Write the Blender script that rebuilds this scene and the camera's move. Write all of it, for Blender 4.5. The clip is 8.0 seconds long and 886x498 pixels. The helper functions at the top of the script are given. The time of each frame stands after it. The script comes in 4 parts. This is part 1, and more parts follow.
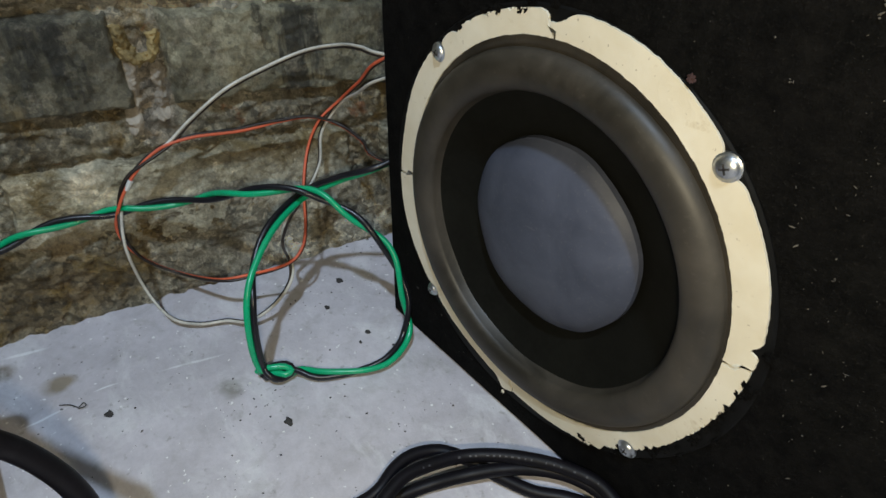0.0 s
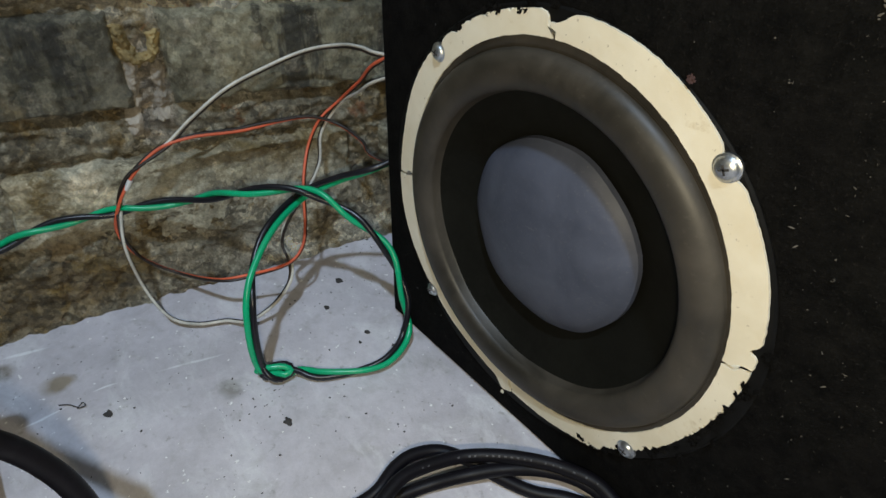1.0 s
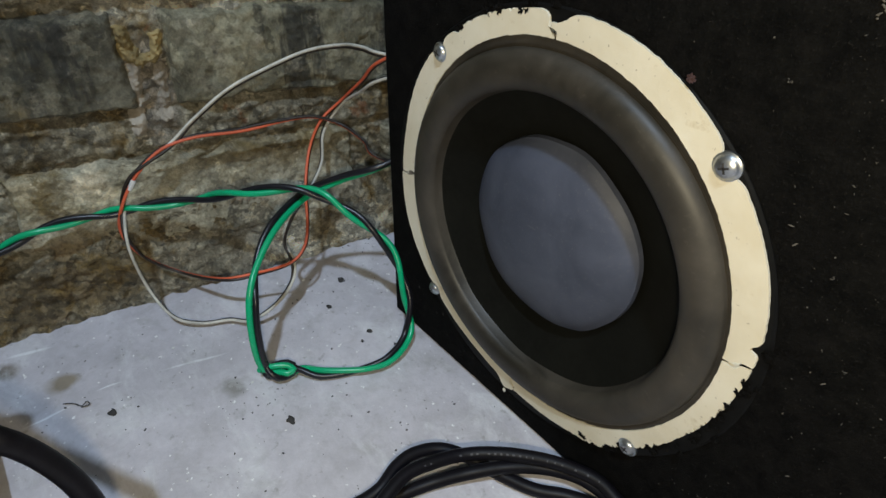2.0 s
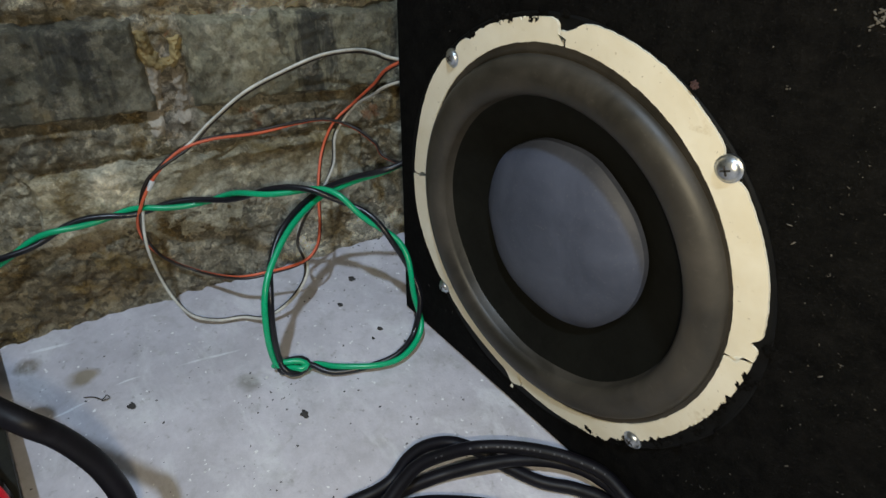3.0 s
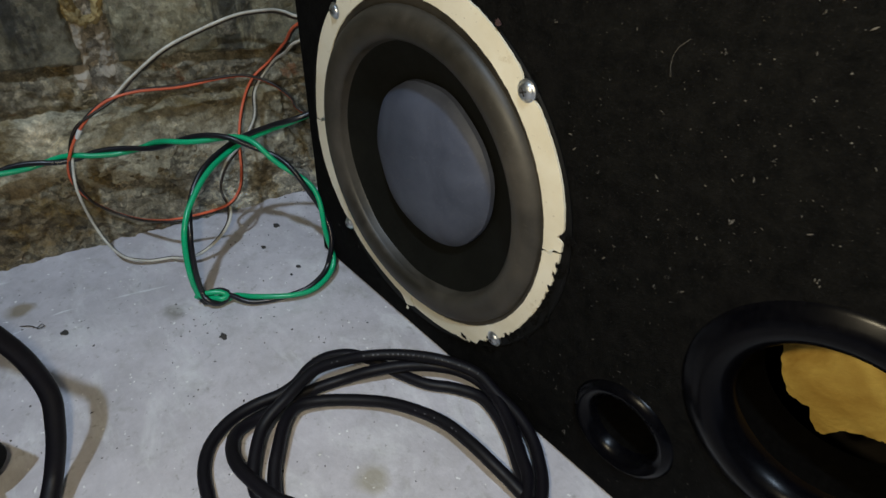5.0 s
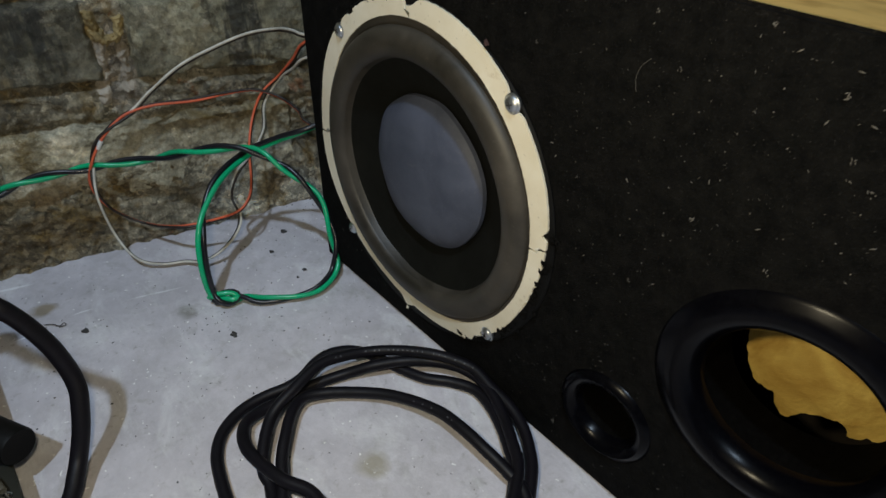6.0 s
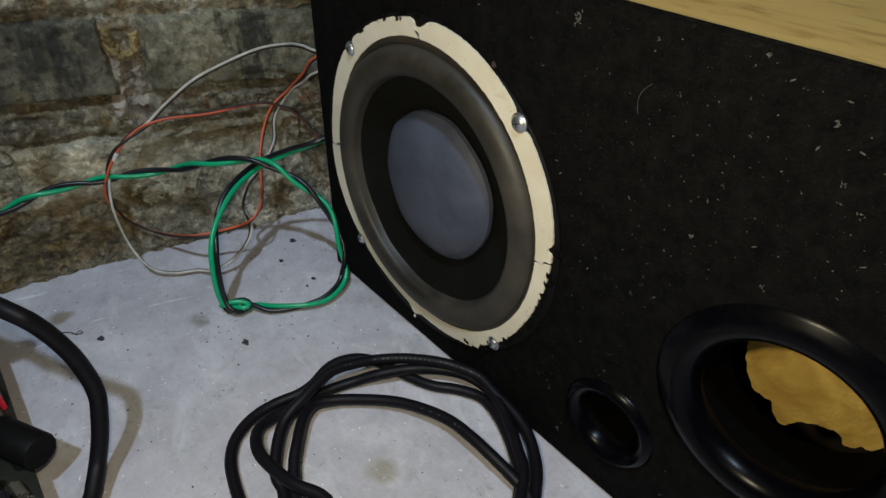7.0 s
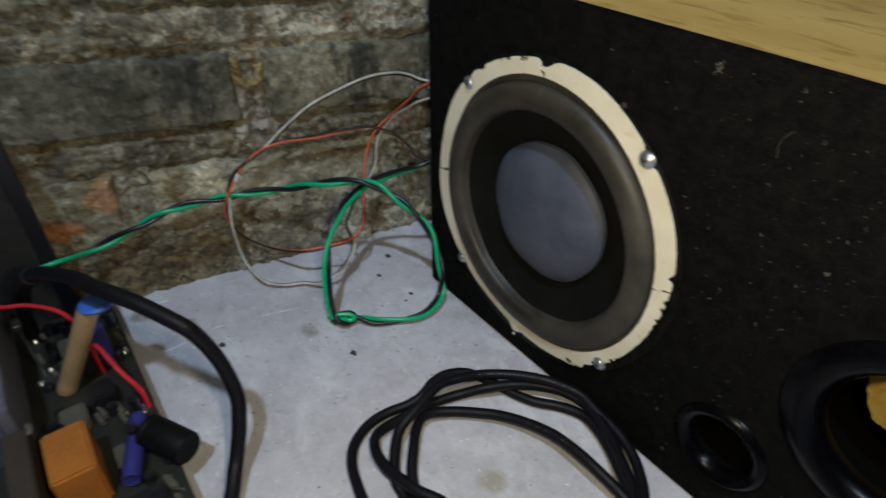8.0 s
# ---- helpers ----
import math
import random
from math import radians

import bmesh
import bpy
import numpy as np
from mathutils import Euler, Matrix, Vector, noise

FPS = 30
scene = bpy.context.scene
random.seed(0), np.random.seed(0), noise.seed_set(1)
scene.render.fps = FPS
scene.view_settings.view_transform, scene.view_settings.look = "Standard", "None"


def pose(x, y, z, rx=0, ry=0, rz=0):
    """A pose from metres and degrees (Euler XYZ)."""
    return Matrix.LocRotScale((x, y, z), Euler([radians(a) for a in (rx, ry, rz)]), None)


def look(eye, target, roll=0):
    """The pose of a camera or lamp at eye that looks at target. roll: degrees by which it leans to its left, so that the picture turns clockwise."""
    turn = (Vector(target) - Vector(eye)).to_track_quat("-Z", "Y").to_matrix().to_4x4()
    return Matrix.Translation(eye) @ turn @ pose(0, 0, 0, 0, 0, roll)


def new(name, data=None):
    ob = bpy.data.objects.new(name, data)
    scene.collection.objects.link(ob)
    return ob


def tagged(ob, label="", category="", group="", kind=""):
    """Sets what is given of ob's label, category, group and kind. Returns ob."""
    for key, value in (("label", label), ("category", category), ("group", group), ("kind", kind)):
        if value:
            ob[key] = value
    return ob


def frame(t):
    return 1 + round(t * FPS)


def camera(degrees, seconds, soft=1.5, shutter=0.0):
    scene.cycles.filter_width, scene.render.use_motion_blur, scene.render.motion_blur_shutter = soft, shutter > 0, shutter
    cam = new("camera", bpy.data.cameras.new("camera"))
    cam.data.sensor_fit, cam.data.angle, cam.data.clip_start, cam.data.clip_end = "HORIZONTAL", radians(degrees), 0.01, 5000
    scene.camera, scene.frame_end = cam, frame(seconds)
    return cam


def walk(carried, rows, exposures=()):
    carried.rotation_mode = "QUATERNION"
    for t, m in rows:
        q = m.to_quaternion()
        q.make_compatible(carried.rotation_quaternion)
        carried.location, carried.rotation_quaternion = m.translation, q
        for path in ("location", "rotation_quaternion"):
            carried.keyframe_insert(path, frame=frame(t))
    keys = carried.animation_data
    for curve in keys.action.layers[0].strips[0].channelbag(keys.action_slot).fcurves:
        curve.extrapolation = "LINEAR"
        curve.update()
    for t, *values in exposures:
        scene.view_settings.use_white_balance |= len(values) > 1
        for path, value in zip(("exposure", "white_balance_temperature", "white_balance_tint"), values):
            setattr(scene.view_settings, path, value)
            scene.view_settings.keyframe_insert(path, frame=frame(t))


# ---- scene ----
cam = camera(74.6, 8.0, shutter=0.5)
PATH = [
    (0, (0.248, -0.166, 0.272), (-0.98, 0.869, -0.92), 1.1),
    (0.5, (0.248, -0.166, 0.273), (-0.981, 0.87, -0.917), 1.0),
    (1, (0.248, -0.166, 0.272), (-0.979, 0.87, -0.919), 1.2),
    (2.5, (0.25, -0.169, 0.274), (-0.984, 0.859, -0.918), 0.8),
    (3, (0.253, -0.175, 0.277), (-0.988, 0.849, -0.911), 0.9),
    (3.5, (0.264, -0.176, 0.277), (-0.964, 0.856, -0.917), 1.1),
    (4, (0.283, -0.172, 0.275), (-0.914, 0.885, -0.929), 1.9),
    (4.5, (0.304, -0.173, 0.275), (-0.863, 0.896, -0.947), 2.6),
    (4.7, (0.313, -0.171, 0.277), (-0.842, 0.901, -0.954), 2.3),
    (5.8, (0.34, -0.185, 0.287), (-0.836, 0.889, -0.923), 1.8),
    (6, (0.343, -0.185, 0.29), (-0.841, 0.892, -0.909), 1.8),
    (6.5, (0.347, -0.187, 0.297), (-0.836, 0.898, -0.895), 2.0),
    (7, (0.345, -0.191, 0.299), (-0.852, 0.886, -0.888), 1.7),
    (7.5, (0.34, -0.201, 0.306), (-0.886, 0.854, -0.871), 1.2),
    (8, (0.327, -0.231, 0.318), (-0.974, 0.74, -0.849), -0.1),
]
# one plan unit is 0.82 m; every plan number below is in plan units
PLAN = 0.82
walk(cam, [(t, look(Vector(eye) * PLAN, Vector(target) * PLAN, roll)) for t, eye, target, roll in PATH],
     exposures=[(0.0, 0.38), (3.0, 0.36), (4.5, 0.17), (6.0, 0.03), (7.5, 0.04), (8.0, 0.10)])


# ---- light ----
def lamp(name, place, power, colour, radius):
    data = bpy.data.lights.new(name, "POINT")
    data.energy, data.color, data.shadow_soft_size = power, colour, radius
    ob = new(name, data)
    ob.location = Vector(place) * PLAN
    return ob


world = bpy.data.worlds.new("night_room")
scene.world = world
world.use_nodes = True
world.node_tree.nodes["Background"].inputs[0].default_value = (0.55, 0.6, 0.7, 1)
world.node_tree.nodes["Background"].inputs[1].default_value = 0.01
# cool bulb high on the far side of the room, and the phone's own small lamp just behind the eye
lamp("room_bulb", (0.80, -0.69, 2.15), 60.0, (0.63, 0.80, 1.0), 0.04)
lamp("phone_lamp", (0.287, -0.190, 0.276), 0.95, (1.0, 0.87, 0.60), 0.006)


# ---- materials ----
class Nodes:
    """Short hand for a node material on object coordinates."""

    def __init__(self, name, rough=0.6, metal=0.0, spec=0.5):
        self.mat = bpy.data.materials.new(name)
        self.mat.use_nodes = True
        self.t = self.mat.node_tree
        self.b = self.t.nodes["Principled BSDF"]
        self.b.inputs["Roughness"].default_value = rough
        self.b.inputs["Metallic"].default_value = metal
        self.b.inputs["Specular IOR Level"].default_value = spec
        self.co = self.t.nodes.new("ShaderNodeTexCoord").outputs["Object"]

    def put(self, socket, value):
        if isinstance(value, bpy.types.NodeSocket):
            self.t.links.new(value, socket)
        else:
            socket.default_value = value

    def stretch(self, s):
        n = self.t.nodes.new("ShaderNodeMapping")
        self.put(n.inputs["Vector"], self.co)
        n.inputs["Scale"].default_value = s
        return n.outputs[0]

    def noise(self, scale, detail=4.0, rough=0.6, co=None, warp=0.0):
        n = self.t.nodes.new("ShaderNodeTexNoise")
        self.put(n.inputs["Vector"], co or self.co)
        n.inputs["Scale"].default_value, n.inputs["Detail"].default_value = scale, detail
        n.inputs["Roughness"].default_value, n.inputs["Distortion"].default_value = rough, warp
        return n.outputs[0]

    def noise_colour(self, scale):
        n = self.t.nodes.new("ShaderNodeTexNoise")
        self.put(n.inputs["Vector"], self.co)
        n.inputs["Scale"].default_value, n.inputs["Detail"].default_value = scale, 3.0
        return n.outputs[1]

    def flakes(self, scale, warp=0.02, squash=(1, 1, 1)):
        """A random grey for each crisp-edged patch."""
        n = self.t.nodes.new("ShaderNodeTexVoronoi")
        m = self.t.nodes.new("ShaderNodeMapping")
        m.inputs["Scale"].default_value = squash
        self.put(m.inputs["Vector"], self.mix(warp, self.co, self.noise_colour(scale * 0.9)))
        self.put(n.inputs["Vector"], m.outputs[0])
        n.inputs["Scale"].default_value = scale
        return n.outputs["Color"]

    def ramp(self, value, *stops):
        n = self.t.nodes.new("ShaderNodeValToRGB")
        self.put(n.inputs[0], value)
        e = n.color_ramp.elements
        while len(e) < len(stops):
            e.new(0.5)
        for k, (at, c) in zip(e, stops):
            k.position = at
            k.color = (c, c, c, 1) if isinstance(c, (int, float)) else (*c, 1)
        return n.outputs[0]

    def mix(self, fac, a, b, mode="MIX"):
        n = self.t.nodes.new("ShaderNodeMix")
        n.data_type, n.blend_type = "RGBA", mode
        self.put(n.inputs[0], fac)
        for s, v in ((n.inputs[6], a), (n.inputs[7], b)):
            self.put(s, (*v, 1) if isinstance(v, tuple) else v)
        return n.outputs[2]

    def bump(self, height, strength=0.3, distance=0.001, normal=None):
        n = self.t.nodes.new("ShaderNodeBump")
        self.put(n.inputs["Height"], height)
        n.inputs["Strength"].default_value, n.inputs["Distance"].default_value = strength, distance
        if normal:
            self.put(n.inputs["Normal"], normal)
        self.put(self.b.inputs["Normal"], n.outputs[0])
        return n.outputs[0]

    def spot(self, place, size, warp=0.02, grain=60):
        """A soft ragged-edged patch, 1 at its middle: place and half size in metres."""
        m = self.t.nodes.new("ShaderNodeMapping")
        m.vector_type = "TEXTURE"
        shift = self.mix(warp, self.co, self.noise_colour(grain))
        self.put(m.inputs["Vector"], shift)
        m.inputs["Location"].default_value = tuple(p * (1 - warp) + 0.5 * warp for p in place)
        m.inputs["Scale"].default_value = size
        g = self.t.nodes.new("ShaderNodeTexGradient")
        g.gradient_type = "SPHERICAL"
        self.put(g.inputs[0], m.outputs[0])
        return self.ramp(g.outputs[1], (0.08, 0), (0.45, 1))

    def colour(self, value):
        self.put(self.b.inputs["Base Color"], (*value, 1) if isinstance(value, tuple) else value)

    def rough(self, value):
        self.put(self.b.inputs["Roughness"], value)


def plain(name, c, rough=0.5, metal=0.0, dirt=0.35, scale=120.0, spec=0.5, bump=0.15):
    """A worn one-coloured surface: two scales of mottling and a fine relief."""
    n = Nodes(name, rough, metal, spec)
    big, fine = n.noise(scale * 0.25, 3), n.noise(scale * 4, 3)
    dark = tuple(v * (1 - dirt) for v in c)
    a = n.mix(n.ramp(big, (0.35, 0), (0.65, 1)), dark, c)
    n.colour(n.mix(n.ramp(fine, (0.4, 0), (0.75, 0.35)), a, tuple(min(1, v * 1.25 + 0.004) for v in c)))
    n.rough(n.ramp(big, (0.3, min(1, rough * 1.25)), (0.7, rough * 0.85)))
    n.bump(fine, bump, 0.0004)
    return n.mat


def make_floor():
    n = Nodes("painted_cement", 0.45)
    big = n.noise(7, 5, 0.6, warp=0.6)
    mid = n.noise(34, 6, 0.7)
    fine = n.noise(420, 3, 0.6)
    base = n.mix(n.ramp(big, (0.35, 0), (0.65, 1)), (0.505, 0.485, 0.525), (0.61, 0.585, 0.63))
    base = n.mix(n.ramp(mid, (0.50, 0), (0.72, 0.6)), base, (0.435, 0.415, 0.43))
    # brown blots, pale scuffs and fine grit
    for place, size, c in (((-0.0688, -0.1913), 0.011, (0.25, 0.20, 0.12)), ((-0.0025, -0.1154), 0.009, (0.24, 0.23, 0.21)), ((-0.0998, -0.216), 0.012, (0.16, 0.13, 0.09)), ((0.18, -0.085), 0.012, (0.34, 0.31, 0.24))):
        m = n.t.nodes.new("ShaderNodeMapping")
        n.put(m.inputs["Vector"], n.mix(0.012, n.co, n.noise_colour(60)))
        m.vector_type = "TEXTURE"
        m.inputs["Location"].default_value = (place[0] * PLAN + 0.006, place[1] * PLAN + 0.006, 0.006)
        m.inputs["Scale"].default_value = (size * PLAN, size * PLAN, size * PLAN)
        g = n.t.nodes.new("ShaderNodeTexGradient")
        g.gradient_type = "SPHERICAL"
        n.put(g.inputs[0], m.outputs[0])
        base = n.mix(n.ramp(g.outputs[1], (0.12, 0), (0.6, 0.8)), base, c)
    # pale scratches: middle, half length, half width, heading
    for x, y, length, width, heading in ((-0.0384, -0.1666, 0.013, 0.001, 1.592), (-0.089, -0.1654, 0.0132, 0.0016, 1.303), (-0.0296, -0.1013, 0.019, 0.0012, 1.291), (-0.0402, -0.1396, 0.0073, 0.0009, 1.42)):
        m = n.t.nodes.new("ShaderNodeMapping")
        m.vector_type = "TEXTURE"
        n.put(m.inputs["Vector"], n.mix(0.002, n.co, n.noise_colour(90)))
        m.inputs["Location"].default_value = (x, y, 0)
        m.inputs["Rotation"].default_value = (0, 0, heading)
        m.inputs["Scale"].default_value = (length, width, 0.02)
        g = n.t.nodes.new("ShaderNodeTexGradient")
        g.gradient_type = "SPHERICAL"
        n.put(g.inputs[0], m.outputs[0])
        base = n.mix(n.ramp(g.outputs[1], (0.1, 0), (0.6, 0.8)), base, (0.82, 0.83, 0.86))
    base = n.mix(n.ramp(n.noise(60, 4, 0.65, warp=0.4), (0.57, 0), (0.72, 0.55)), base, (0.36, 0.35, 0.34))
    scuff = n.noise(40, 6, 0.72, n.stretch((0.45, 1.0, 1)), 0.7)
    base = n.mix(n.ramp(scuff, (0.51, 0), (0.68, 0.6)), base, (0.76, 0.76, 0.78))
    base = n.mix(n.ramp(n.noise(230, 3, 0.6), (0.63, 0), (0.73, 0.55)), base, (0.28, 0.27, 0.26))
    n.colour(n.mix(n.ramp(n.noise(300, 2, 0.5), (0.70, 0), (0.74, 0.85)), n.mix(1.0, n.mix(1.0, base, n.ramp(n.noise(85, 7, 0.8), (0.35, 0.90), (0.65, 1.07)), "MULTIPLY"),
                   n.ramp(n.noise(12, 5, 0.65), (0.35, 0.89), (0.65, 1.07)), "MULTIPLY"), (0.88, 0.88, 0.88)))
    n.rough(n.ramp(mid, (0.3, 0.36), (0.7, 0.58)))
    b = n.bump(mid, 0.35, 0.003)
    n.bump(fine, 0.2, 0.0006, b)
    return n.mat


def make_brick(name, low, high, pale):
    n = Nodes(name, 0.5)
    big, mid, fine = n.noise(18, 6, 0.68), n.noise(85, 8, 0.8), n.noise(620, 5, 0.8)
    streak = n.noise(36, 5, 0.7, n.stretch((1, 1, 0.16)))
    c = n.mix(n.ramp(big, (0.38, 0), (0.62, 1)), low, high)
    c = n.mix(n.ramp(streak, (0.54, 0), (0.61, 0.85)), c, (0.036, 0.037, 0.036))
    c = n.mix(n.ramp(mid, (0.52, 0), (0.66, pale)), c, (0.34, 0.325, 0.285))
    c = n.mix(n.ramp(n.noise(44, 7, 0.78), (0.55, 0), (0.66, 0.75)), c, (0.050, 0.043, 0.030))
    c = n.mix(n.ramp(n.noise(24, 5, 0.7), (0.58, 0), (0.70, 0.6)), c, (0.155, 0.11, 0.042))
    c = n.mix(1.0, c, n.ramp(n.flakes(120, 0.03, (1, 1, 0.45)), (0.15, 0.75), (0.9, 1.6)), "MULTIPLY")
    c = n.mix(1.0, c, n.ramp(n.noise(210, 8, 0.9), (0.40, 0.65), (0.60, 1.4)), "MULTIPLY")
    n.colour(n.mix(1.0, n.mix(n.ramp(n.noise(330, 6, 0.9), (0.62, 0), (0.70, 0.7)), c, (0.40, 0.385, 0.33)), (1.13, 1.07, 0.92), "MULTIPLY"))
    n.rough(n.ramp(mid, (0.3, 0.26), (0.7, 0.70)))
    b = n.bump(mid, 0.9, 0.005)
    n.bump(fine, 0.55, 0.0012, b)
    return n.mat


def make_mortar():
    n = Nodes("crumbling_mortar", 0.8)
    big, mid, fine = n.noise(20, 6, 0.7), n.noise(120, 8, 0.85), n.noise(640, 5, 0.8)
    c = n.mix(n.ramp(big, (0.38, 0), (0.60, 1)), (0.17, 0.152, 0.118), (0.38, 0.357, 0.30))
    c = n.mix(n.ramp(mid, (0.50, 0), (0.62, 0.85)), c, (0.50, 0.48, 0.42))
    # paler patches on the upper joint and the foot, a brown one at left
    pale_patch = n.mix(n.ramp(n.noise(60, 6, 0.75), (0.35, 0), (0.6, 1)), (0.42, 0.40, 0.35), (0.70, 0.68, 0.62))
    c = n.mix(n.spot((-0.085, -0.012, 0.157), (0.06, 0.10, 0.022), 0.04, 22), c, pale_patch)
    c = n.mix(n.spot((-0.082, -0.006, 0.012), (0.05, 0.062, 0.026)), c, pale_patch)
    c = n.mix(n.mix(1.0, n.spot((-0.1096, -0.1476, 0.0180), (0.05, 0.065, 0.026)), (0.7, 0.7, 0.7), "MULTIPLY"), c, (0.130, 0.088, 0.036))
    c = n.mix(n.ramp(n.noise(36, 6, 0.72), (0.51, 0), (0.61, 0.8)), c, (0.185, 0.125, 0.038))
    c = n.mix(n.ramp(n.noise(70, 7, 0.8, n.stretch((1, 1, 1.7))), (0.55, 0), (0.65, 0.7)), c, (0.040, 0.034, 0.024))
    c = n.mix(n.ramp(n.noise(46, 4, 0.6, n.stretch((1.3, 1, 1))), (0.65, 0), (0.70, 0.7)), c, (0.25, 0.10, 0.04))
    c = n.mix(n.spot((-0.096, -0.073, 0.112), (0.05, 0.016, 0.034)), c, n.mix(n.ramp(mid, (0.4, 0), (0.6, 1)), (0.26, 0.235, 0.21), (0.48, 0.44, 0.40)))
    c = n.mix(1.0, c, n.ramp(n.flakes(170, 0.02, (1, 1, 1.5)), (0.15, 0.62), (0.9, 1.65)), "MULTIPLY")
    c = n.mix(1.0, c, n.ramp(n.flakes(60, 0.04, (1, 1, 1.8)), (0.15, 0.75), (0.9, 1.25)), "MULTIPLY")
    c = n.mix(1.0, c, n.ramp(n.noise(210, 8, 0.9), (0.40, 0.65), (0.60, 1.45)), "MULTIPLY")
    n.colour(n.mix(1.0, n.mix(n.ramp(n.noise(300, 6, 0.9), (0.62, 0), (0.70, 0.7)), c, (0.58, 0.55, 0.47)), (1.13, 1.07, 0.92), "MULTIPLY"))
    n.rough(n.ramp(big, (0.3, 0.45), (0.7, 0.9)))
    b = n.bump(mid, 1.0, 0.007)
    n.bump(fine, 0.7, 0.0014, b)
    return n.mat


def make_smeared():
    """Bricks under a thin smear of old cement: grey, with olive stains and pale lumps."""
    n = Nodes("smeared_cement_brick", 0.6)
    big, mid, fine = n.noise(15, 5, 0.6, warp=0.5), n.noise(95, 7, 0.72), n.noise(620, 4, 0.75)
    c = n.mix(n.ramp(big, (0.36, 0), (0.62, 1)), (0.195, 0.188, 0.152), (0.350, 0.343, 0.295))
    c = n.mix(n.ramp(n.noise(11, 5, 0.65, n.stretch((1, 1, 1.6)), 0.6), (0.50, 0), (0.60, 0.85)), c, (0.135, 0.098, 0.036))
    c = n.mix(n.ramp(n.noise(30, 5, 0.7, n.stretch((1, 1, 2.2)), 0.4), (0.56, 0), (0.63, 0.8)), c, (0.055, 0.046, 0.026))
    c = n.mix(n.ramp(n.noise(24, 5, 0.7), (0.55, 0), (0.64, 0.45)), c, (0.40, 0.385, 0.335))
    c = n.mix(n.ramp(n.noise(160, 6, 0.8), (0.57, 0), (0.65, 0.75)), c, (0.50, 0.48, 0.41))
    for place, size, tint, much in (((-0.1195, -0.199, 0.0573), (0.02, 0.016, 0.012), (0.42, 0.16, 0.06), 0.85), ((-0.114, -0.1705, 0.0743), (0.02, 0.013, 0.013), (0.36, 0.17, 0.09), 0.7),
                                    ((-0.1025, -0.110, 0.0732), (0.02, 0.012, 0.012), (0.60, 0.55, 0.46), 0.8), ((-0.0805, 0.006, 0.0915), (0.05, 0.055, 0.010), (0.36, 0.25, 0.075), 0.85),
                                    ((-0.1096, -0.1476, 0.0290), (0.05, 0.060, 0.030), (0.120, 0.078, 0.030), 0.75), ((-0.082, -0.006, 0.030), (0.06, 0.062, 0.042), (0.40, 0.395, 0.35), 0.75)):
        m = n.mix(1.0, n.spot(place, size), (much, much, much), "MULTIPLY")
        c = n.mix(m, c, tint)
    c = n.mix(1.0, c, n.ramp(n.flakes(75, 0.03, (1, 1, 1.5)), (0.15, 0.8), (0.9, 1.35)), "MULTIPLY")
    c = n.mix(1.0, c, n.ramp(n.noise(210, 8, 0.9), (0.40, 0.62), (0.60, 1.5)), "MULTIPLY")
    n.colour(n.mix(1.0, n.mix(n.ramp(n.noise(320, 6, 0.9), (0.62, 0), (0.70, 0.7)), c, (0.60, 0.57, 0.49)), (1.13, 1.07, 0.92), "MULTIPLY"))
    n.rough(n.ramp(mid, (0.3, 0.38), (0.7, 0.8)))
    b = n.bump(mid, 0.8, 0.004)
    n.bump(fine, 0.5, 0.0010, b)
    return n.mat


def make_carpet():
    n = Nodes("black_felt", 0.95, spec=0.05)
    fine, mid = n.noise(900, 4, 0.8), n.noise(130, 7, 0.85)
    c = n.mix(n.ramp(mid, (0.4, 0), (0.7, 1)), (0.0036, 0.0036, 0.0037), (0.0125, 0.0119, 0.0110))
    n.colour(n.mix(n.ramp(fine, (0.58, 0), (0.74, 0.8)), c, (0.040, 0.037, 0.034)))
    n.bump(fine, 0.8, 0.0015)
    return n.mat


def make_wood():
    n = Nodes("pine_board", 0.42)
    grain = n.noise(190, 4, 0.55, n.stretch((0.26, 1, 1)), 0.2)
    flow = n.noise(16, 3, 0.5, n.stretch((0.3, 1, 1)), 0.5)
    c = n.mix(n.ramp(flow, (0.35, 0), (0.68, 1)), (0.62, 0.37, 0.095), (0.78, 0.49, 0.145))
    c = n.mix(n.ramp(grain, (0.55, 0), (0.66, 0.7)), c, (0.43, 0.235, 0.052))
    n.colour(n.mix(n.ramp(n.noise(400, 3, 0.6, n.stretch((0.15, 1, 1))), (0.6, 0), (0.75, 0.3)), c, (0.40, 0.25, 0.08)))
    n.bump(grain, 0.2, 0.0006)
    return n.mat


def make_paper():
    n = Nodes("cream_gasket_paper", 0.75)
    big, fine = n.noise(40, 4, 0.6), n.noise(700, 4, 0.7)
    c = n.mix(n.ramp(big, (0.35, 0), (0.7, 1)), (0.76, 0.69, 0.53), (0.86, 0.81, 0.67))
    c = n.mix(n.ramp(n.noise(130, 4, 0.7), (0.62, 0), (0.76, 0.5)), c, (0.52, 0.42, 0.25))
    n.colour(n.mix(n.ramp(n.noise(500, 2), (0.70, 0), (0.76, 0.6)), c, (0.25, 0.19, 0.12)))
    b = n.bump(big, 0.3, 0.002)
    n.bump(fine, 0.25, 0.0005, b)
    return n.mat


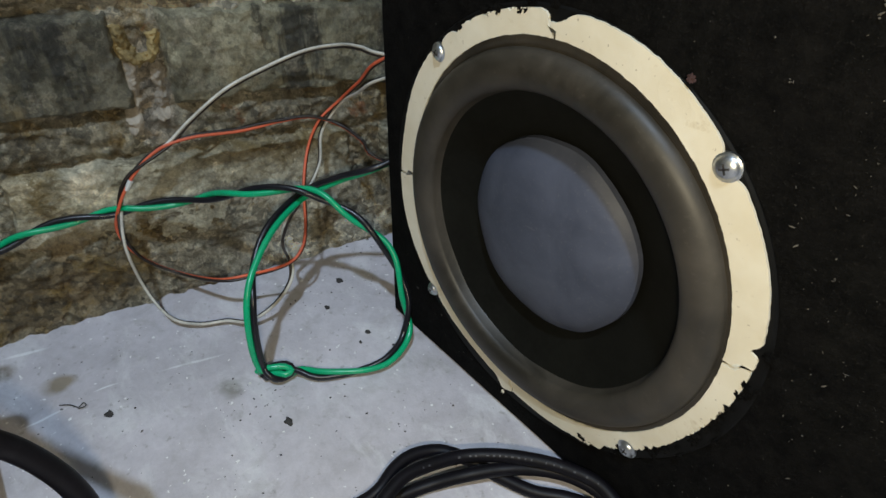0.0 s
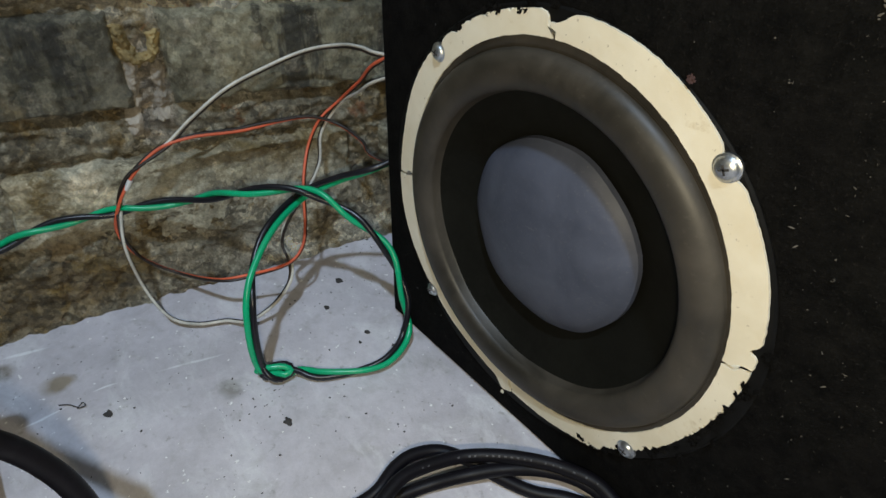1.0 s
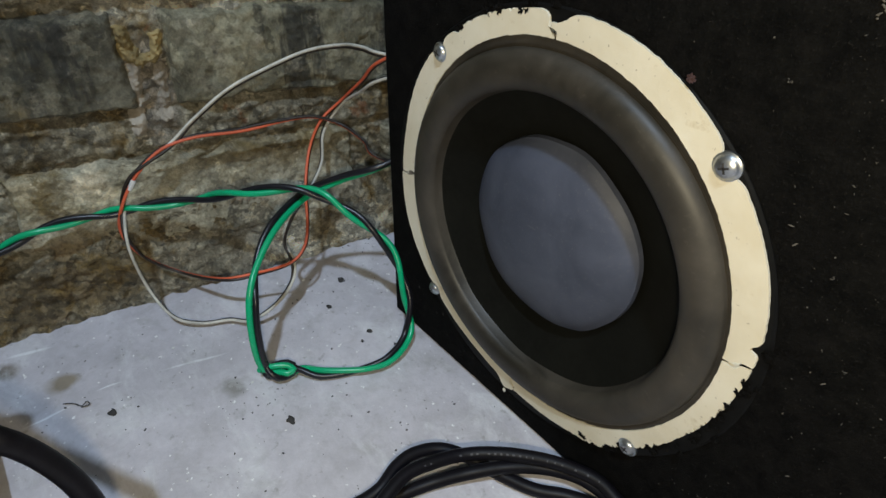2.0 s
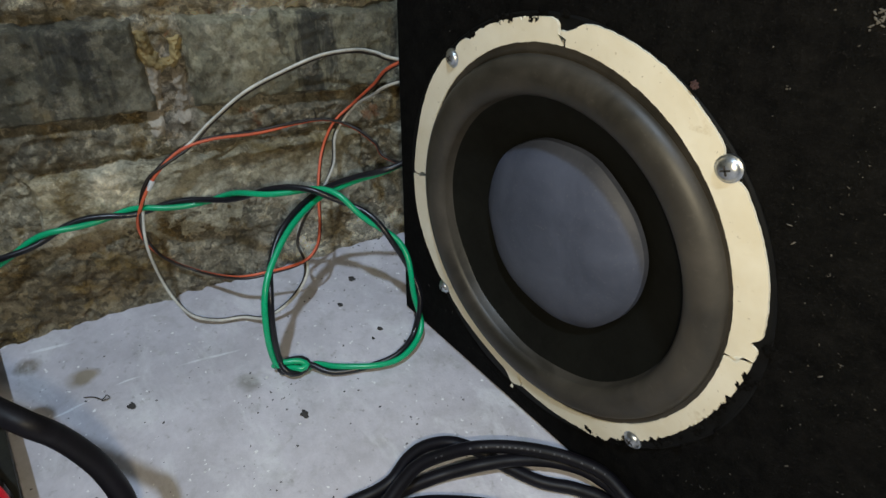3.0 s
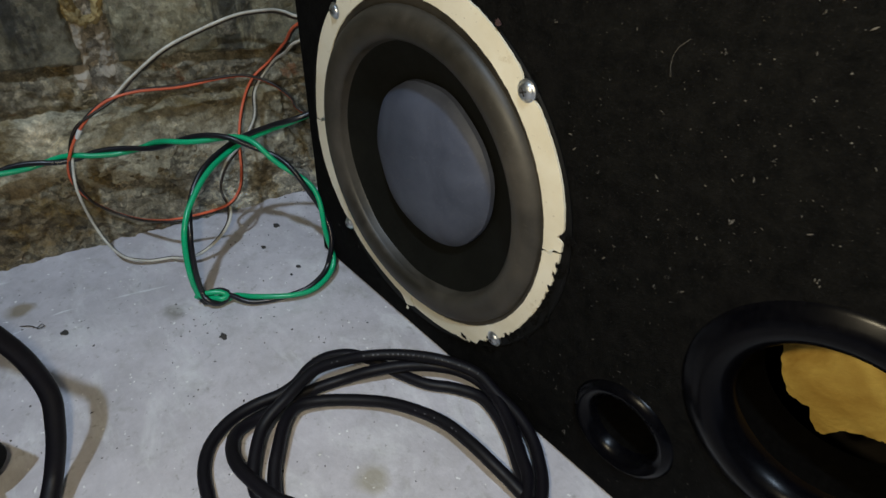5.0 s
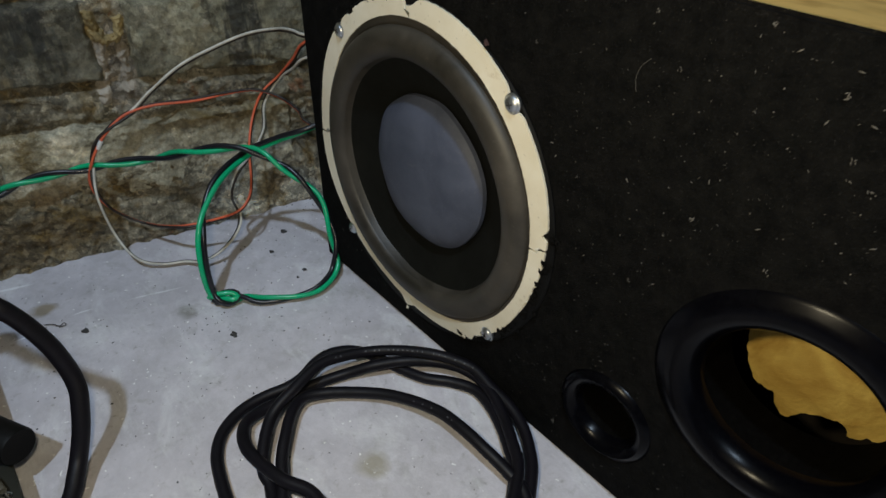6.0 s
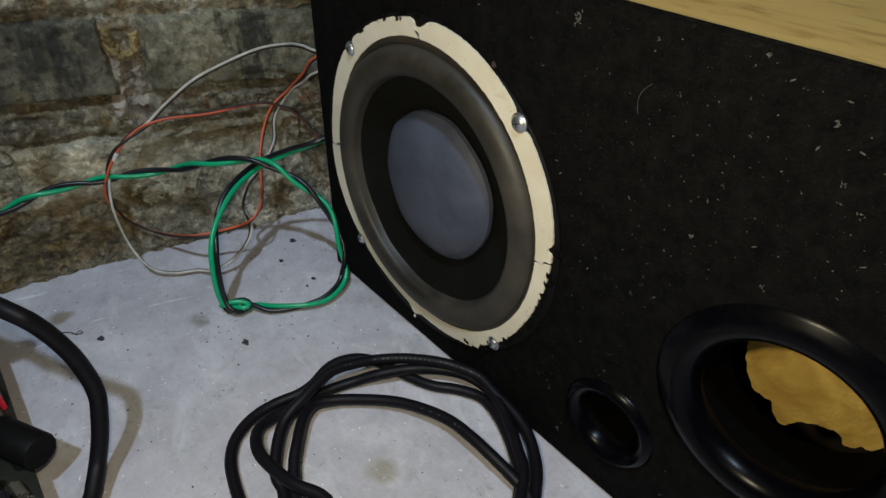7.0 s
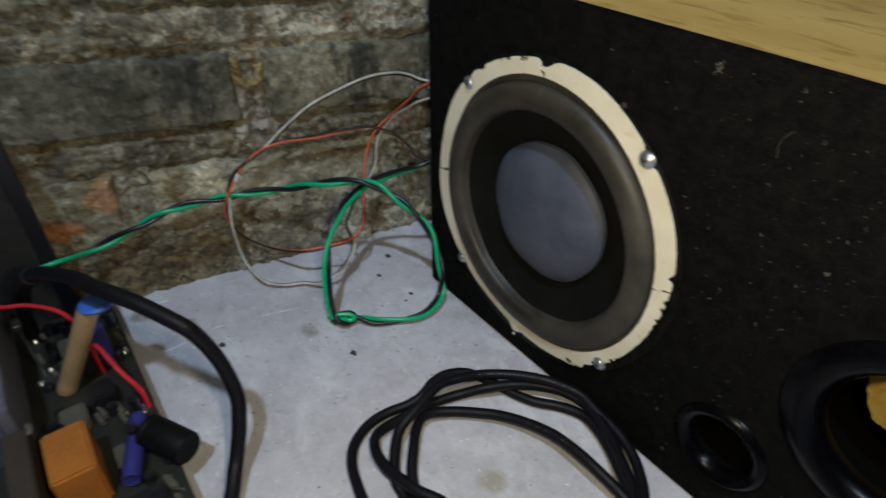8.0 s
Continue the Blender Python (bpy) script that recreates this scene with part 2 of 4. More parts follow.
def make_rubber():
    n = Nodes("dusty_rubber", 0.5)
    big, fine = n.noise(30, 5, 0.65, warp=0.5), n.noise(600, 3, 0.6)
    c = n.mix(n.ramp(big, (0.35, 0), (0.7, 1)), (0.0185, 0.0160, 0.0112), (0.066, 0.0565, 0.044))
    n.colour(n.mix(n.ramp(fine, (0.62, 0), (0.80, 0.25)), c, (0.14, 0.125, 0.10)))
    n.rough(n.ramp(big, (0.3, 0.42), (0.7, 0.62)))
    n.bump(fine, 0.1, 0.0004)
    return n.mat


def make_dome():
    n = Nodes("dust_cap_paper", 0.55)
    big, fine = n.noise(45, 4, 0.6, warp=0.4), n.noise(800, 3, 0.6)
    c = n.mix(n.ramp(big, (0.35, 0), (0.7, 1)), (0.048, 0.056, 0.084), (0.082, 0.093, 0.133))
    n.colour(n.mix(n.ramp(fine, (0.6, 0), (0.76, 0.4)), c, (0.15, 0.15, 0.16)))
    n.bump(fine, 0.15, 0.0004)
    return n.mat


def make_foam():
    n = Nodes("yellow_foam", 0.95, spec=0.1)
    big, fine = n.noise(36, 4, 0.6, warp=0.6), n.noise(700, 3)
    c = n.mix(n.ramp(big, (0.36, 0), (0.58, 1)), (0.35, 0.20, 0.038), (0.64, 0.45, 0.115))
    n.colour(c)
    n.bump(fine, 0.5, 0.001)
    return n.mat


SMEARED = make_smeared()
FLOOR, MORTAR, FELT, WOOD = make_floor(), make_mortar(), make_carpet(), make_wood()
BRICK = make_brick("grey_smeared_brick", (0.125, 0.124, 0.097), (0.30, 0.294, 0.238), 0.8)
# a darker mix for the left brick of the middle course
DARKBRICK = make_brick("dark_grey_brick", (0.088, 0.087, 0.071), (0.195, 0.19, 0.158), 0.5)
PAPER, RUBBER, DOME, FOAM = make_paper(), make_rubber(), make_dome(), make_foam()
CONE = plain("black_cone_paper", (0.0068, 0.0068, 0.0048), 0.75, spec=0.12)
TUBE = plain("matt_black_tube", (0.0022, 0.002, 0.0018), 0.9, spec=0.03)
GRIT_SHADE = plain("dark_grit_slot_shade", (0.050, 0.046, 0.044), 0.8, dirt=0.5, scale=500)
RIM = plain("black_basket_steel", (0.004, 0.004, 0.004), 0.6, spec=0.15)
ABS = plain("glossy_black_plastic", (0.0012, 0.0012, 0.0022), 0.24, dirt=0.2, spec=0.10, bump=0.03)
STEEL = plain("zinc_screw", (0.66, 0.69, 0.72), 0.32, 1.0, dirt=0.3, scale=400)
GREEN = plain("green_insulation", (0.004, 0.41, 0.18), 0.28, dirt=0.2, bump=0.05)
BLACKWIRE = plain("black_insulation", (0.010, 0.010, 0.014), 0.3, dirt=0.3, bump=0.05)
CORD = plain("black_cord_sheath", (0.0060, 0.0052, 0.0082), 0.48, dirt=0.5, scale=260, spec=0.22, bump=0.08)
PRINT = plain("grey_cord_print", (0.052, 0.052, 0.060), 0.6)
ORANGE = plain("orange_insulation", (0.74, 0.14, 0.06), 0.45, dirt=0.35)
WHITE = plain("off_white_insulation", (0.68, 0.65, 0.57), 0.5, dirt=0.45, scale=300)
BROWNBLACK = plain("brown_black_insulation", (0.026, 0.018, 0.014), 0.45)
PLASTER = plain("dark_unseen_plaster", (0.13, 0.12, 0.105), 0.85, scale=14)
STREAK = plain("pale_lime_streak", (0.44, 0.385, 0.31), 0.8, dirt=0.5, scale=260, bump=0.6)
MOULD = plain("ochre_crust", (0.40, 0.30, 0.13), 0.85, dirt=0.75, scale=200, bump=0.6)
CHIP = plain("white_paint_chip", (0.82, 0.82, 0.80), 0.7)
LINT = plain("pale_lint", (0.12, 0.11, 0.097), 0.9, dirt=0.5, scale=300)
BOARD = plain("dark_circuit_board", (0.020, 0.020, 0.014), 0.5, dirt=0.5)
HEATSINK = plain("grey_aluminium", (0.17, 0.17, 0.205), 0.5, 0.25)
TRANSFORMER = plain("orange_tape", (0.45, 0.15, 0.02), 0.5)
PLATE = plain("dark_brown_plate", (0.045, 0.030, 0.022), 0.6)
RELAY = plain("dusty_grey_casing", (0.085, 0.078, 0.058), 0.7, dirt=0.5)
TAN = plain("tan_sleeve", (0.38, 0.25, 0.13), 0.3)
BLUE = plain("blue_sleeve", (0.05, 0.16, 0.62), 0.35)
PURPLE = plain("dark_blue_sleeve", (0.035, 0.035, 0.20), 0.35)
RED = plain("red_insulation", (0.62, 0.015, 0.03), 0.4)
SOLDER = plain("solder", (0.8, 0.8, 0.78), 0.2, 1.0, scale=400)
CRATE = plain("black_cabinet_cloth", (0.012, 0.011, 0.010), 0.85, dirt=0.5, scale=200, bump=0.5)
RAWBOARD = plain("dark_chipboard", (0.022, 0.016, 0.010), 0.85, dirt=0.4)


# ---- building blocks ----
WHERE = {}


def thing(name, base, label, category, group="", kind=""):
    ob = new(name)
    ob.location = Vector(base) * PLAN
    ob.empty_display_size = 0.02
    WHERE[ob] = Vector(base) * PLAN
    return tagged(ob, label, category, group, kind)


def part(name, bm, material, parent=None, label="", smooth=True):
    """Links a bmesh, drawn in plan units, as one mesh object under a thing or a part."""
    bmesh.ops.scale(bm, vec=(PLAN,) * 3, verts=bm.verts)
    bmesh.ops.recalc_face_normals(bm, faces=bm.faces)
    mesh = bpy.data.meshes.new(name)
    bm.to_mesh(mesh)
    bm.free()
    mesh.materials.append(material)
    if smooth:
        mesh.shade_smooth()
        mesh.set_sharp_from_angle(angle=radians(42))
    ob = new(name, mesh)
    if parent:
        ob.parent = parent
        ob.matrix_parent_inverse = Matrix.Translation(-WHERE.get(parent, Vector()))
    return tagged(ob, label)


def box(x0, x1, y0, y1, z0, z1, bevel=0.0, turn=None):
    bm = bmesh.new()
    bmesh.ops.create_cube(bm, size=1)
    for v in bm.verts:
        v.co = Vector(((x0 + x1) / 2 + v.co.x * (x1 - x0), (y0 + y1) / 2 + v.co.y * (y1 - y0), (z0 + z1) / 2 + v.co.z * (z1 - z0)))
    if bevel:
        bmesh.ops.bevel(bm, geom=bm.edges[:], offset=bevel, segments=2, affect="EDGES")
    if turn:
        bmesh.ops.transform(bm, matrix=turn, verts=bm.verts)
    return bm


def lathe(profile, centre, axis="y", steps=96, wobble=0.0):
    """Turns (radius, depth) pairs round an axis through centre."""
    bm = bmesh.new()
    rows = []
    for r, d in profile:
        row = []
        for k in range(steps):
            a = 2 * math.pi * k / steps
            rr = r + wobble * r * noise.noise((math.cos(a) * 2, math.sin(a) * 2, r * 60))
            c, s = rr * math.cos(a), rr * math.sin(a)
            local = {"y": (c, d, s), "z": (c, s, d), "x": (d, c, s)}[axis]
            row.append(bm.verts.new(Vector(centre) + Vector(local)))
            if r == 0:
                break
        rows.append(row)
    for a, b in zip(rows, rows[1:]):
        for k in range(steps):
            j = (k + 1) % steps
            quad = [a[k % len(a)], a[j % len(a)], b[j % len(b)], b[k % len(b)]]
            quad = list(dict.fromkeys(quad))
            if len(quad) > 2:
                bm.faces.new(quad)
    return bm


def spline(points, step=0.002):
    """A smooth line of evenly spaced places through the points."""
    p = [Vector(q) for q in points]
    p = [p[0] * 2 - p[1], *p, p[-1] * 2 - p[-2]]
    out = []
    for i in range(1, len(p) - 2):
        a, b, c, d = p[i - 1:i + 3]
        n = max(2, int((c - b).length / step))
        for k in range(n):
            t = k / n
            out.append(0.5 * (2 * b + (c - a) * t + (2 * a - 5 * b + 4 * c - d) * t * t + (3 * b - a - 3 * c + d) * t ** 3))
    return out + [p[-2]]


def frames(line):
    side = Vector((0.3, 0.2, 1)).normalized()
    for i, q in enumerate(line):
        way = (line[min(i + 1, len(line) - 1)] - line[max(i - 1, 0)]).normalized()
        side = (side - way * side.dot(way)).normalized()
        yield q, side, way.cross(side)


def tube(line, radius, sides=10, ripple=0.0):
    bm = bmesh.new()
    rings = []
    for i, (q, s, u) in enumerate(frames(line)):
        r = radius * (1 + ripple * noise.noise((i * 0.06, radius * 900, 0)))
        rings.append([bm.verts.new(q + (s * math.cos(a) + u * math.sin(a)) * r) for a in (2 * math.pi * k / sides for k in range(sides))])
    for a, b in zip(rings, rings[1:]):
        for k in range(sides):
            bm.faces.new((a[k], a[(k + 1) % sides], b[(k + 1) % sides], b[k]))
    bm.faces.new(rings[0])
    bm.faces.new(rings[-1])
    return bm


FRONT = Vector((0.75, -0.30, 0.58)).normalized()


def strand(points, step, offset, turns, half):
    """One wire of a loosely twisted pair. turns: the twist at each point, in whole turns; at 0 the first wire lies in front."""
    p = [Vector((*q, a)) for q, a in zip(points, turns)]
    p = [p[0] * 2 - p[1], *p, p[-1] * 2 - p[-2]]
    line, twist = [], []
    for i in range(1, len(p) - 2):
        a, b, c, d = p[i - 1:i + 3]
        n = max(2, int((c - b).xyz.length / step))
        for k in range(n):
            t = k / n
            q = 0.5 * (2 * b + (c - a) * t + (2 * a - 5 * b + 4 * c - d) * t * t + (3 * b - a - 3 * c + d) * t ** 3)
            line.append(q.xyz)
            twist.append(b.w + (c.w - b.w) * t)
    out = []
    for i, q in enumerate(line):
        way = (line[min(i + 1, len(line) - 1)] - line[max(i - 1, 0)]).normalized()
        side = (FRONT - way * FRONT.dot(way)).normalized()
        a = 2 * math.pi * (twist[i] + half)
        out.append(q + (side * math.cos(a) + way.cross(side) * math.sin(a)) * offset)
    return out


def sheet(us, vs, place):
    """A grid mesh over two rows of numbers."""
    bm = bmesh.new()
    grid = [[bm.verts.new(place(a, b)) for b in vs] for a in us]
    for i in range(len(us) - 1):
        for j in range(len(vs) - 1):
            bm.faces.new((grid[i][j], grid[i + 1][j], grid[i + 1][j + 1], grid[i][j + 1]))
    return bm


def steps(*stretches):
    """Numbers from several (start, end, count) stretches, joined."""
    out = []
    for a, b, n in stretches:
        out += [a + (b - a) * k / n for k in range(n)]
    return out + [stretches[-1][1]]


def fbm(x, y, z=0.0, octaves=4):
    return noise.fractal((x, y, z), 0.9, 2.0, octaves)


# ---- the setting ----
def floor_at(x, y):
    return 0.0009 * fbm(x * 16, y * 16) - 0.0006


part("floor", sheet(steps((-1.2, -0.25, 6), (-0.25, 0.40, 130), (0.40, 3.2, 8)), steps((-3.2, -0.42, 8), (-0.42, 0.12, 108), (0.12, 0.8, 6)),
                    lambda x, y: Vector((x, y, floor_at(x, y)))), FLOOR)
tagged(bpy.data.objects["floor"], "scuffed light grey painted cement floor with stains", "floor", kind="structure")

# the brick wall runs along ALONG, slightly off square to the box
FOOT, ALONG = Vector((-0.1, -0.003, 0)), Vector((0.187, 0.982, 0)).normalized()
OUT = Vector((ALONG.y, -ALONG.x, 0))


def wall_place(u, z, off):
    return FOOT + ALONG * u + OUT * off + Vector((0, 0, z))


def course(u):
    return -0.055 * u


def smooth(a, b, x):
    t = min(1, max(0, (x - a) / (b - a)))
    return t * t * (3 - 2 * t)


def crumbs(u, z, size, seed):
    """Rounded lumps of about that size, some missing."""
    at = Vector((u / size + 0.5 * fbm(u * 90, z * 90, seed, 2), z / size * 1.25 + 0.5 * fbm(u * 90, z * 90, seed + 9, 2), seed))
    far, places = noise.voronoi(at)
    keep = noise.noise(places[0] * 3.1)
    return max(0.0, 0.55 - far[0]) * max(0.0, 0.35 + keep)


def mortar_off(u, z):
    h = z - course(u)
    off = -0.003 + 0.011 * (1 - smooth(0.015, 0.105, h)) + 0.004 * (1 - smooth(0.0, 0.02, z))
    for mid, half in ((0.110, 0.014), (0.198, 0.017)):
        off += 0.0035 * (1 - smooth(half * 0.5, half, abs(h - mid)))
    near = 1 - smooth(0.3, 0.6, abs(u + 0.05))
    return off + near * (0.0042 * fbm(u * 30, z * 42, 1.0) + 0.0016 * fbm(u * 120, z * 140, 4.0, 4)
                         + 0.0065 * crumbs(u, z, 0.0085, 2.0) + 0.0040 * crumbs(u, z, 0.0042, 6.0) - 0.0030 * crumbs(u, z, 0.014, 11.0))


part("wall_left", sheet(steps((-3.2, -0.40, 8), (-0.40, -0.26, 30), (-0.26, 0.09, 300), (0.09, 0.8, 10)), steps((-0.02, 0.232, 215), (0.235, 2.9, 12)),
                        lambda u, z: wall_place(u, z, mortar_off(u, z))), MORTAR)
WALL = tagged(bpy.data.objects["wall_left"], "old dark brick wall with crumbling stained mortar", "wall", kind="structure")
# unseen walls and ceiling close the room, dark to hold back bounced light
for wall_name, b in (("wall_back", box(-0.6, 3.2, 0.75, 0.87, -0.02, 2.9)), ("wall_right", box(3.1, 3.2, -3.2, 0.75, -0.02, 2.9)),
                     ("wall_front", box(-1.2, 3.1, -3.2, -3.1, -0.02, 2.9))):
    tagged(part(wall_name, b, PLASTER, smooth=False), "plain dark room wall, unseen, added to close the room", "wall", kind="structure")
tagged(part("ceiling", box(-1.3, 3.2, -3.2, 0.87, 2.9, 3.0), PLASTER, smooth=False), "plain dark room ceiling, unseen, added to close the room", "ceiling", kind="structure")


def brick(u0, u1, z0, z1, off, seed):
    """One brick with worn edges, let into the mortar."""
    n, m = max(8, int((u1 - u0) / 0.0013)), 50
    us = [u0 + (u1 - u0) * k / n for k in range(n + 1)]
    vs = [z0 + (z1 - z0) * k / m for k in range(m + 1)]

    def at(u, z):
        edge = min(u - u0, u1 - u, z - z0, z1 - z)
        ragged = 0.003 * fbm(u * 60, z * 60, seed)
        fall = 1 - smooth(0.0, 0.006, edge + ragged)
        return wall_place(u, z + course(u), off - 0.012 * fall + 0.0022 * fbm(u * 34, z * 34, seed) + 0.0011 * fbm(u * 150, z * 150, seed, 4) + (0.0030 if z0 < 0.1 else 0.0012) * crumbs(u, z, 0.0075, seed) + (0.0020 if z0 < 0.1 else 0.0008) * crumbs(u, z, 0.0042, seed + 3) - 0.003 * crumbs(u, z, 0.012, seed + 5))

    return sheet(us, vs, at)


for z0, z1, off, joints in ((0.030, 0.097, 0.0052, (-0.40, -0.19, 0.045, 0.25)), (0.123, 0.183, 0.0045, (-0.295, -0.084, 0.125)),
                            (0.211, 0.272, 0.002, (-0.40, -0.185, 0.02, 0.22))):
    for k, (a, b) in enumerate(zip(joints, joints[1:])):
        part("brick", brick(a + 0.009, b - 0.009, z0, z1, off, z0 * 90 + k * 7.3), SMEARED if z0 < 0.1 else DARKBRICK if b < 0 and z0 < 0.2 else BRICK, WALL)


def to_line(p, line):
    """The distance from p to a bent line, and how far along it."""
    best = (9.0, 0.0)
    for k, (a, b) in enumerate(zip(line, line[1:])):
        a, b = Vector(a), Vector(b)
        f = min(1, max(0, (p - a).dot(b - a) / (b - a).length_squared))
        best = min(best, ((p - a - (b - a) * f).length, k + f))
    return best[0]


def growth(lines, u0, u1, z0, z1, thick, rise, seed):
    """A crumbly raised crust that follows bent lines over the joint; its skirt runs under the mortar."""
    def at(u, z):
        p = Vector((u + 0.0022 * fbm(u * 140, z * 140, seed), z + 0.0022 * fbm(u * 140, z * 140, seed + 4)))
        h = max(w - to_line(p, line) / thick for line, w in lines)
        return wall_place(u, z, mortar_off(u, z) + max(-0.002, rise * min(h, 0.65)) + 0.0009 * fbm(u * 300, z * 300, seed + 2))

    return sheet(steps((u0, u1, int((u1 - u0) / 0.0006))), steps((z0, z1, int((z1 - z0) / 0.0006))), at)


part("crust", growth([([(-0.0935, 0.1735), (-0.0932, 0.1635), (-0.0885, 0.1585)], 1.1), ([(-0.0885, 0.1585), (-0.0795, 0.1595), (-0.0762, 0.1705)], 0.75)], -0.105, -0.066, 0.148, 0.184, 0.0046, 0.0075, 2.0),
     MOULD, WALL, "ochre mineral crust on the brick joint")
part("lime_streak", growth([([(-0.0915, 0.1560), (-0.0940, 0.1420), (-0.0990, 0.1180)], 0.95), ([(-0.0790, 0.1500), (-0.0800, 0.1370), (-0.0825, 0.1240)], 0.8)], -0.112, -0.066, 0.108, 0.160, 0.0042, 0.0045, 7.0),
     STREAK, WALL, "pale lime streaks under the crust")


# ---- the speaker box ----
BX, BY, BZ = 0.50, 0.30, 0.2488
WC, PC, SC = (0.116, 0.119), (0.3262, 0.1163), (0.2625, 0.0515)


def circle(bm, c, r, n):
    vs = [bm.verts.new((c[0] + r * math.cos(2 * math.pi * k / n), 0, c[1] + r * math.sin(2 * math.pi * k / n))) for k in range(n)]
    return [bm.edges.new((vs[k], vs[(k + 1) % n])) for k in range(n)]


def baffle():
    """The front board with its three round holes."""
    bm = bmesh.new()
    e = 0.0025
    vs = [bm.verts.new(v) for v in ((e, 0, e), (BX - e, 0, e), (BX - e, 0, BZ - 0.0006 - e), (e, 0, BZ - 0.0006 - e))]
    edges = [bm.edges.new((vs[k], vs[(k + 1) % 4])) for k in range(4)]
    rim = edges[:]
    for c, r, n in ((WC, 0.096, 72), (PC, 0.042, 48), (SC, 0.0215, 32)):
        edges += circle(bm, c, r, n)
    bmesh.ops.triangle_fill(bm, use_beauty=True, edges=edges)
    # rounded outer edge, then the board's thickness
    last = vs
    for grow, y in ((0.0018, 0.0008), (0.0025, 0.0025), (0.0025, 0.018)):
        ring = [bm.verts.new((v.co.x, y, v.co.z)) for v in vs]
        for v, sx, sz in zip(ring, (-1, 1, 1, -1), (-1, -1, 1, 1)):
            v.co.x += sx * grow
            v.co.z += sz * grow
        for k in range(4):
            bm.faces.new((last[k], last[(k + 1) % 4], ring[(k + 1) % 4], ring[k]))
        last = ring
    return bm


def lean(bm):
    """The box is a little lower towards its far end."""
    for v in bm.verts:
        v.co.z -= 0.016 * (v.co.x - 0.235) * v.co.z / BZ
    return bm


sub = thing("subwoofer_box", (BX / 2, BY / 2, 0), "black felt-covered subwoofer box with bare wooden top standing on the floor", "speaker")
part("baffle", lean(baffle()), FELT, sub, "black felt front with pale lint")
part("felt_edge", lean(box(0.0, BX, 0.0006, 0.0036, BZ - 0.006, BZ + 0.0002, 0.0012)), FELT, sub)
part("top_panel", lean(box(0.001, BX, 0.0036, BY, BZ - 0.012, BZ - 0.0002, 0.0003)), WOOD, sub, "yellow pine-grained top board")
part("side_panel", lean(box(0, 0.012, 0.018, BY, 0.0, BZ - 0.012, 0.001)), FELT, sub)
part("side_panel", lean(box(BX - 0.012, BX, 0.018, BY, 0.0, BZ - 0.012, 0.001)), FELT, sub)
part("bottom_panel", lean(box(0.012, BX - 0.012, 0.018, BY, 0.0, 0.012)), RAWBOARD, sub)
part("back_panel", lean(box(0.012, BX - 0.012, BY - 0.012, BY, 0.012, BZ - 0.012)), RAWBOARD, sub)


def at_front(c, y):
    return (c[0], y, c[1])


basket = part("basket_rim", lathe([(0.094, 0.02), (0.094, 0.001), (0.1018, 0.0004), (0.1022, -0.0010), (0.1014, -0.0018), (0.088, -0.0020), (0.0865, 0.001), (0.086, 0.006)], at_front(WC, 0)), RIM, sub)
roll = [(0.0925, -0.0021), (0.0880, -0.0024), (0.0870, -0.0017)] + [(0.0783 + 0.0084 * math.cos(a), -0.0012 - 0.0062 * math.sin(a)) for a in (math.radians(d) for d in range(5, 171, 8))] + [(0.0701, 0.0005), (0.068, 0.0034)]
part("surround", lathe(roll, at_front(WC, 0), wobble=0.004), RUBBER, sub, "dusty grey-brown rubber surround")
part("cone", lathe([(0.0703, 0.0006), (0.0672, 0.0036), (0.060, 0.0068), (0.053, 0.0092), (0.046, 0.0112), (0.034, 0.018)], at_front(WC, 0)), CONE, sub, "matt black paper cone")
dome = [(0.0466, 0.0100), (0.0462, 0.0075)] + [(0.0460 * math.sin(a), 0.0070 - 0.0092 * (math.cos(a) - math.cos(math.radians(80))) / (1 - math.cos(math.radians(80))))
                                            for a in (math.radians(d) for d in range(78, -1, -6))]
part("dust_cap", lathe(dome, (WC[0] - 0.001, 0, WC[1] + 0.0018), wobble=0.03), DOME, sub, "blue-grey domed dust cap")


def wave(deg, middle, width):
    """A smooth bump of height one round an angle."""
    off = (deg - middle + 180) % 360 - 180
    return math.exp(-(off / width) ** 2)


def paper_edges(deg, seed):
    """The inner and the torn outer radius of the paper ring at an angle."""
    a = math.radians(deg)
    inner = 0.0876 + 0.0012 * math.cos(a) + 0.0016 * math.sin(a) - 0.0018 * math.cos(2 * a) - 0.0010 * math.sin(2 * a) + 0.0016 * wave(deg, 15, 52) + 0.00025 * fbm(deg * 0.4, seed, 9.0)
    torn = wave(deg, 108, 18) + 1.25 * wave(deg, 334, 30) + 0.8 * wave(deg, 300, 9)
    outer = 0.1003 + 0.0022 * wave(deg, 72, 22) + 0.0006 * wave(deg, 25, 14) - 0.0034 * wave(deg, 168, 20) - 0.0066 * wave(deg, 254, 36)
    outer += 0.0048 * wave(deg, 265, 2.2) - 0.0040 * wave(deg, 338, 28) - 0.0046 * wave(deg, 91.2, 2.8) + 0.0022 * wave(deg, 301, 7)
    outer -= 0.0018 * wave(deg, 124, 1.5) + 0.0030 * wave(deg, 9, 1.1) + 0.0016 * wave(deg, 306, 1.6)
    ragged = fbm(deg * 0.9, seed, 3.0, 6)
    outer += 0.00025 * fbm(deg * 0.55, seed, 0, 4) - torn * (0.0002 + 0.0016 * max(0.0, ragged) + 0.0007 * abs(fbm(deg * 2.6, seed, 7.0, 3)))
    for screw, bite in ((133, 0.0026), (46, 0.0048), (225, 0.0030), (313, 0.0026)):
        outer -= bite * wave(deg, screw, 2.4)
    return inner, max(outer, inner + 0.002)


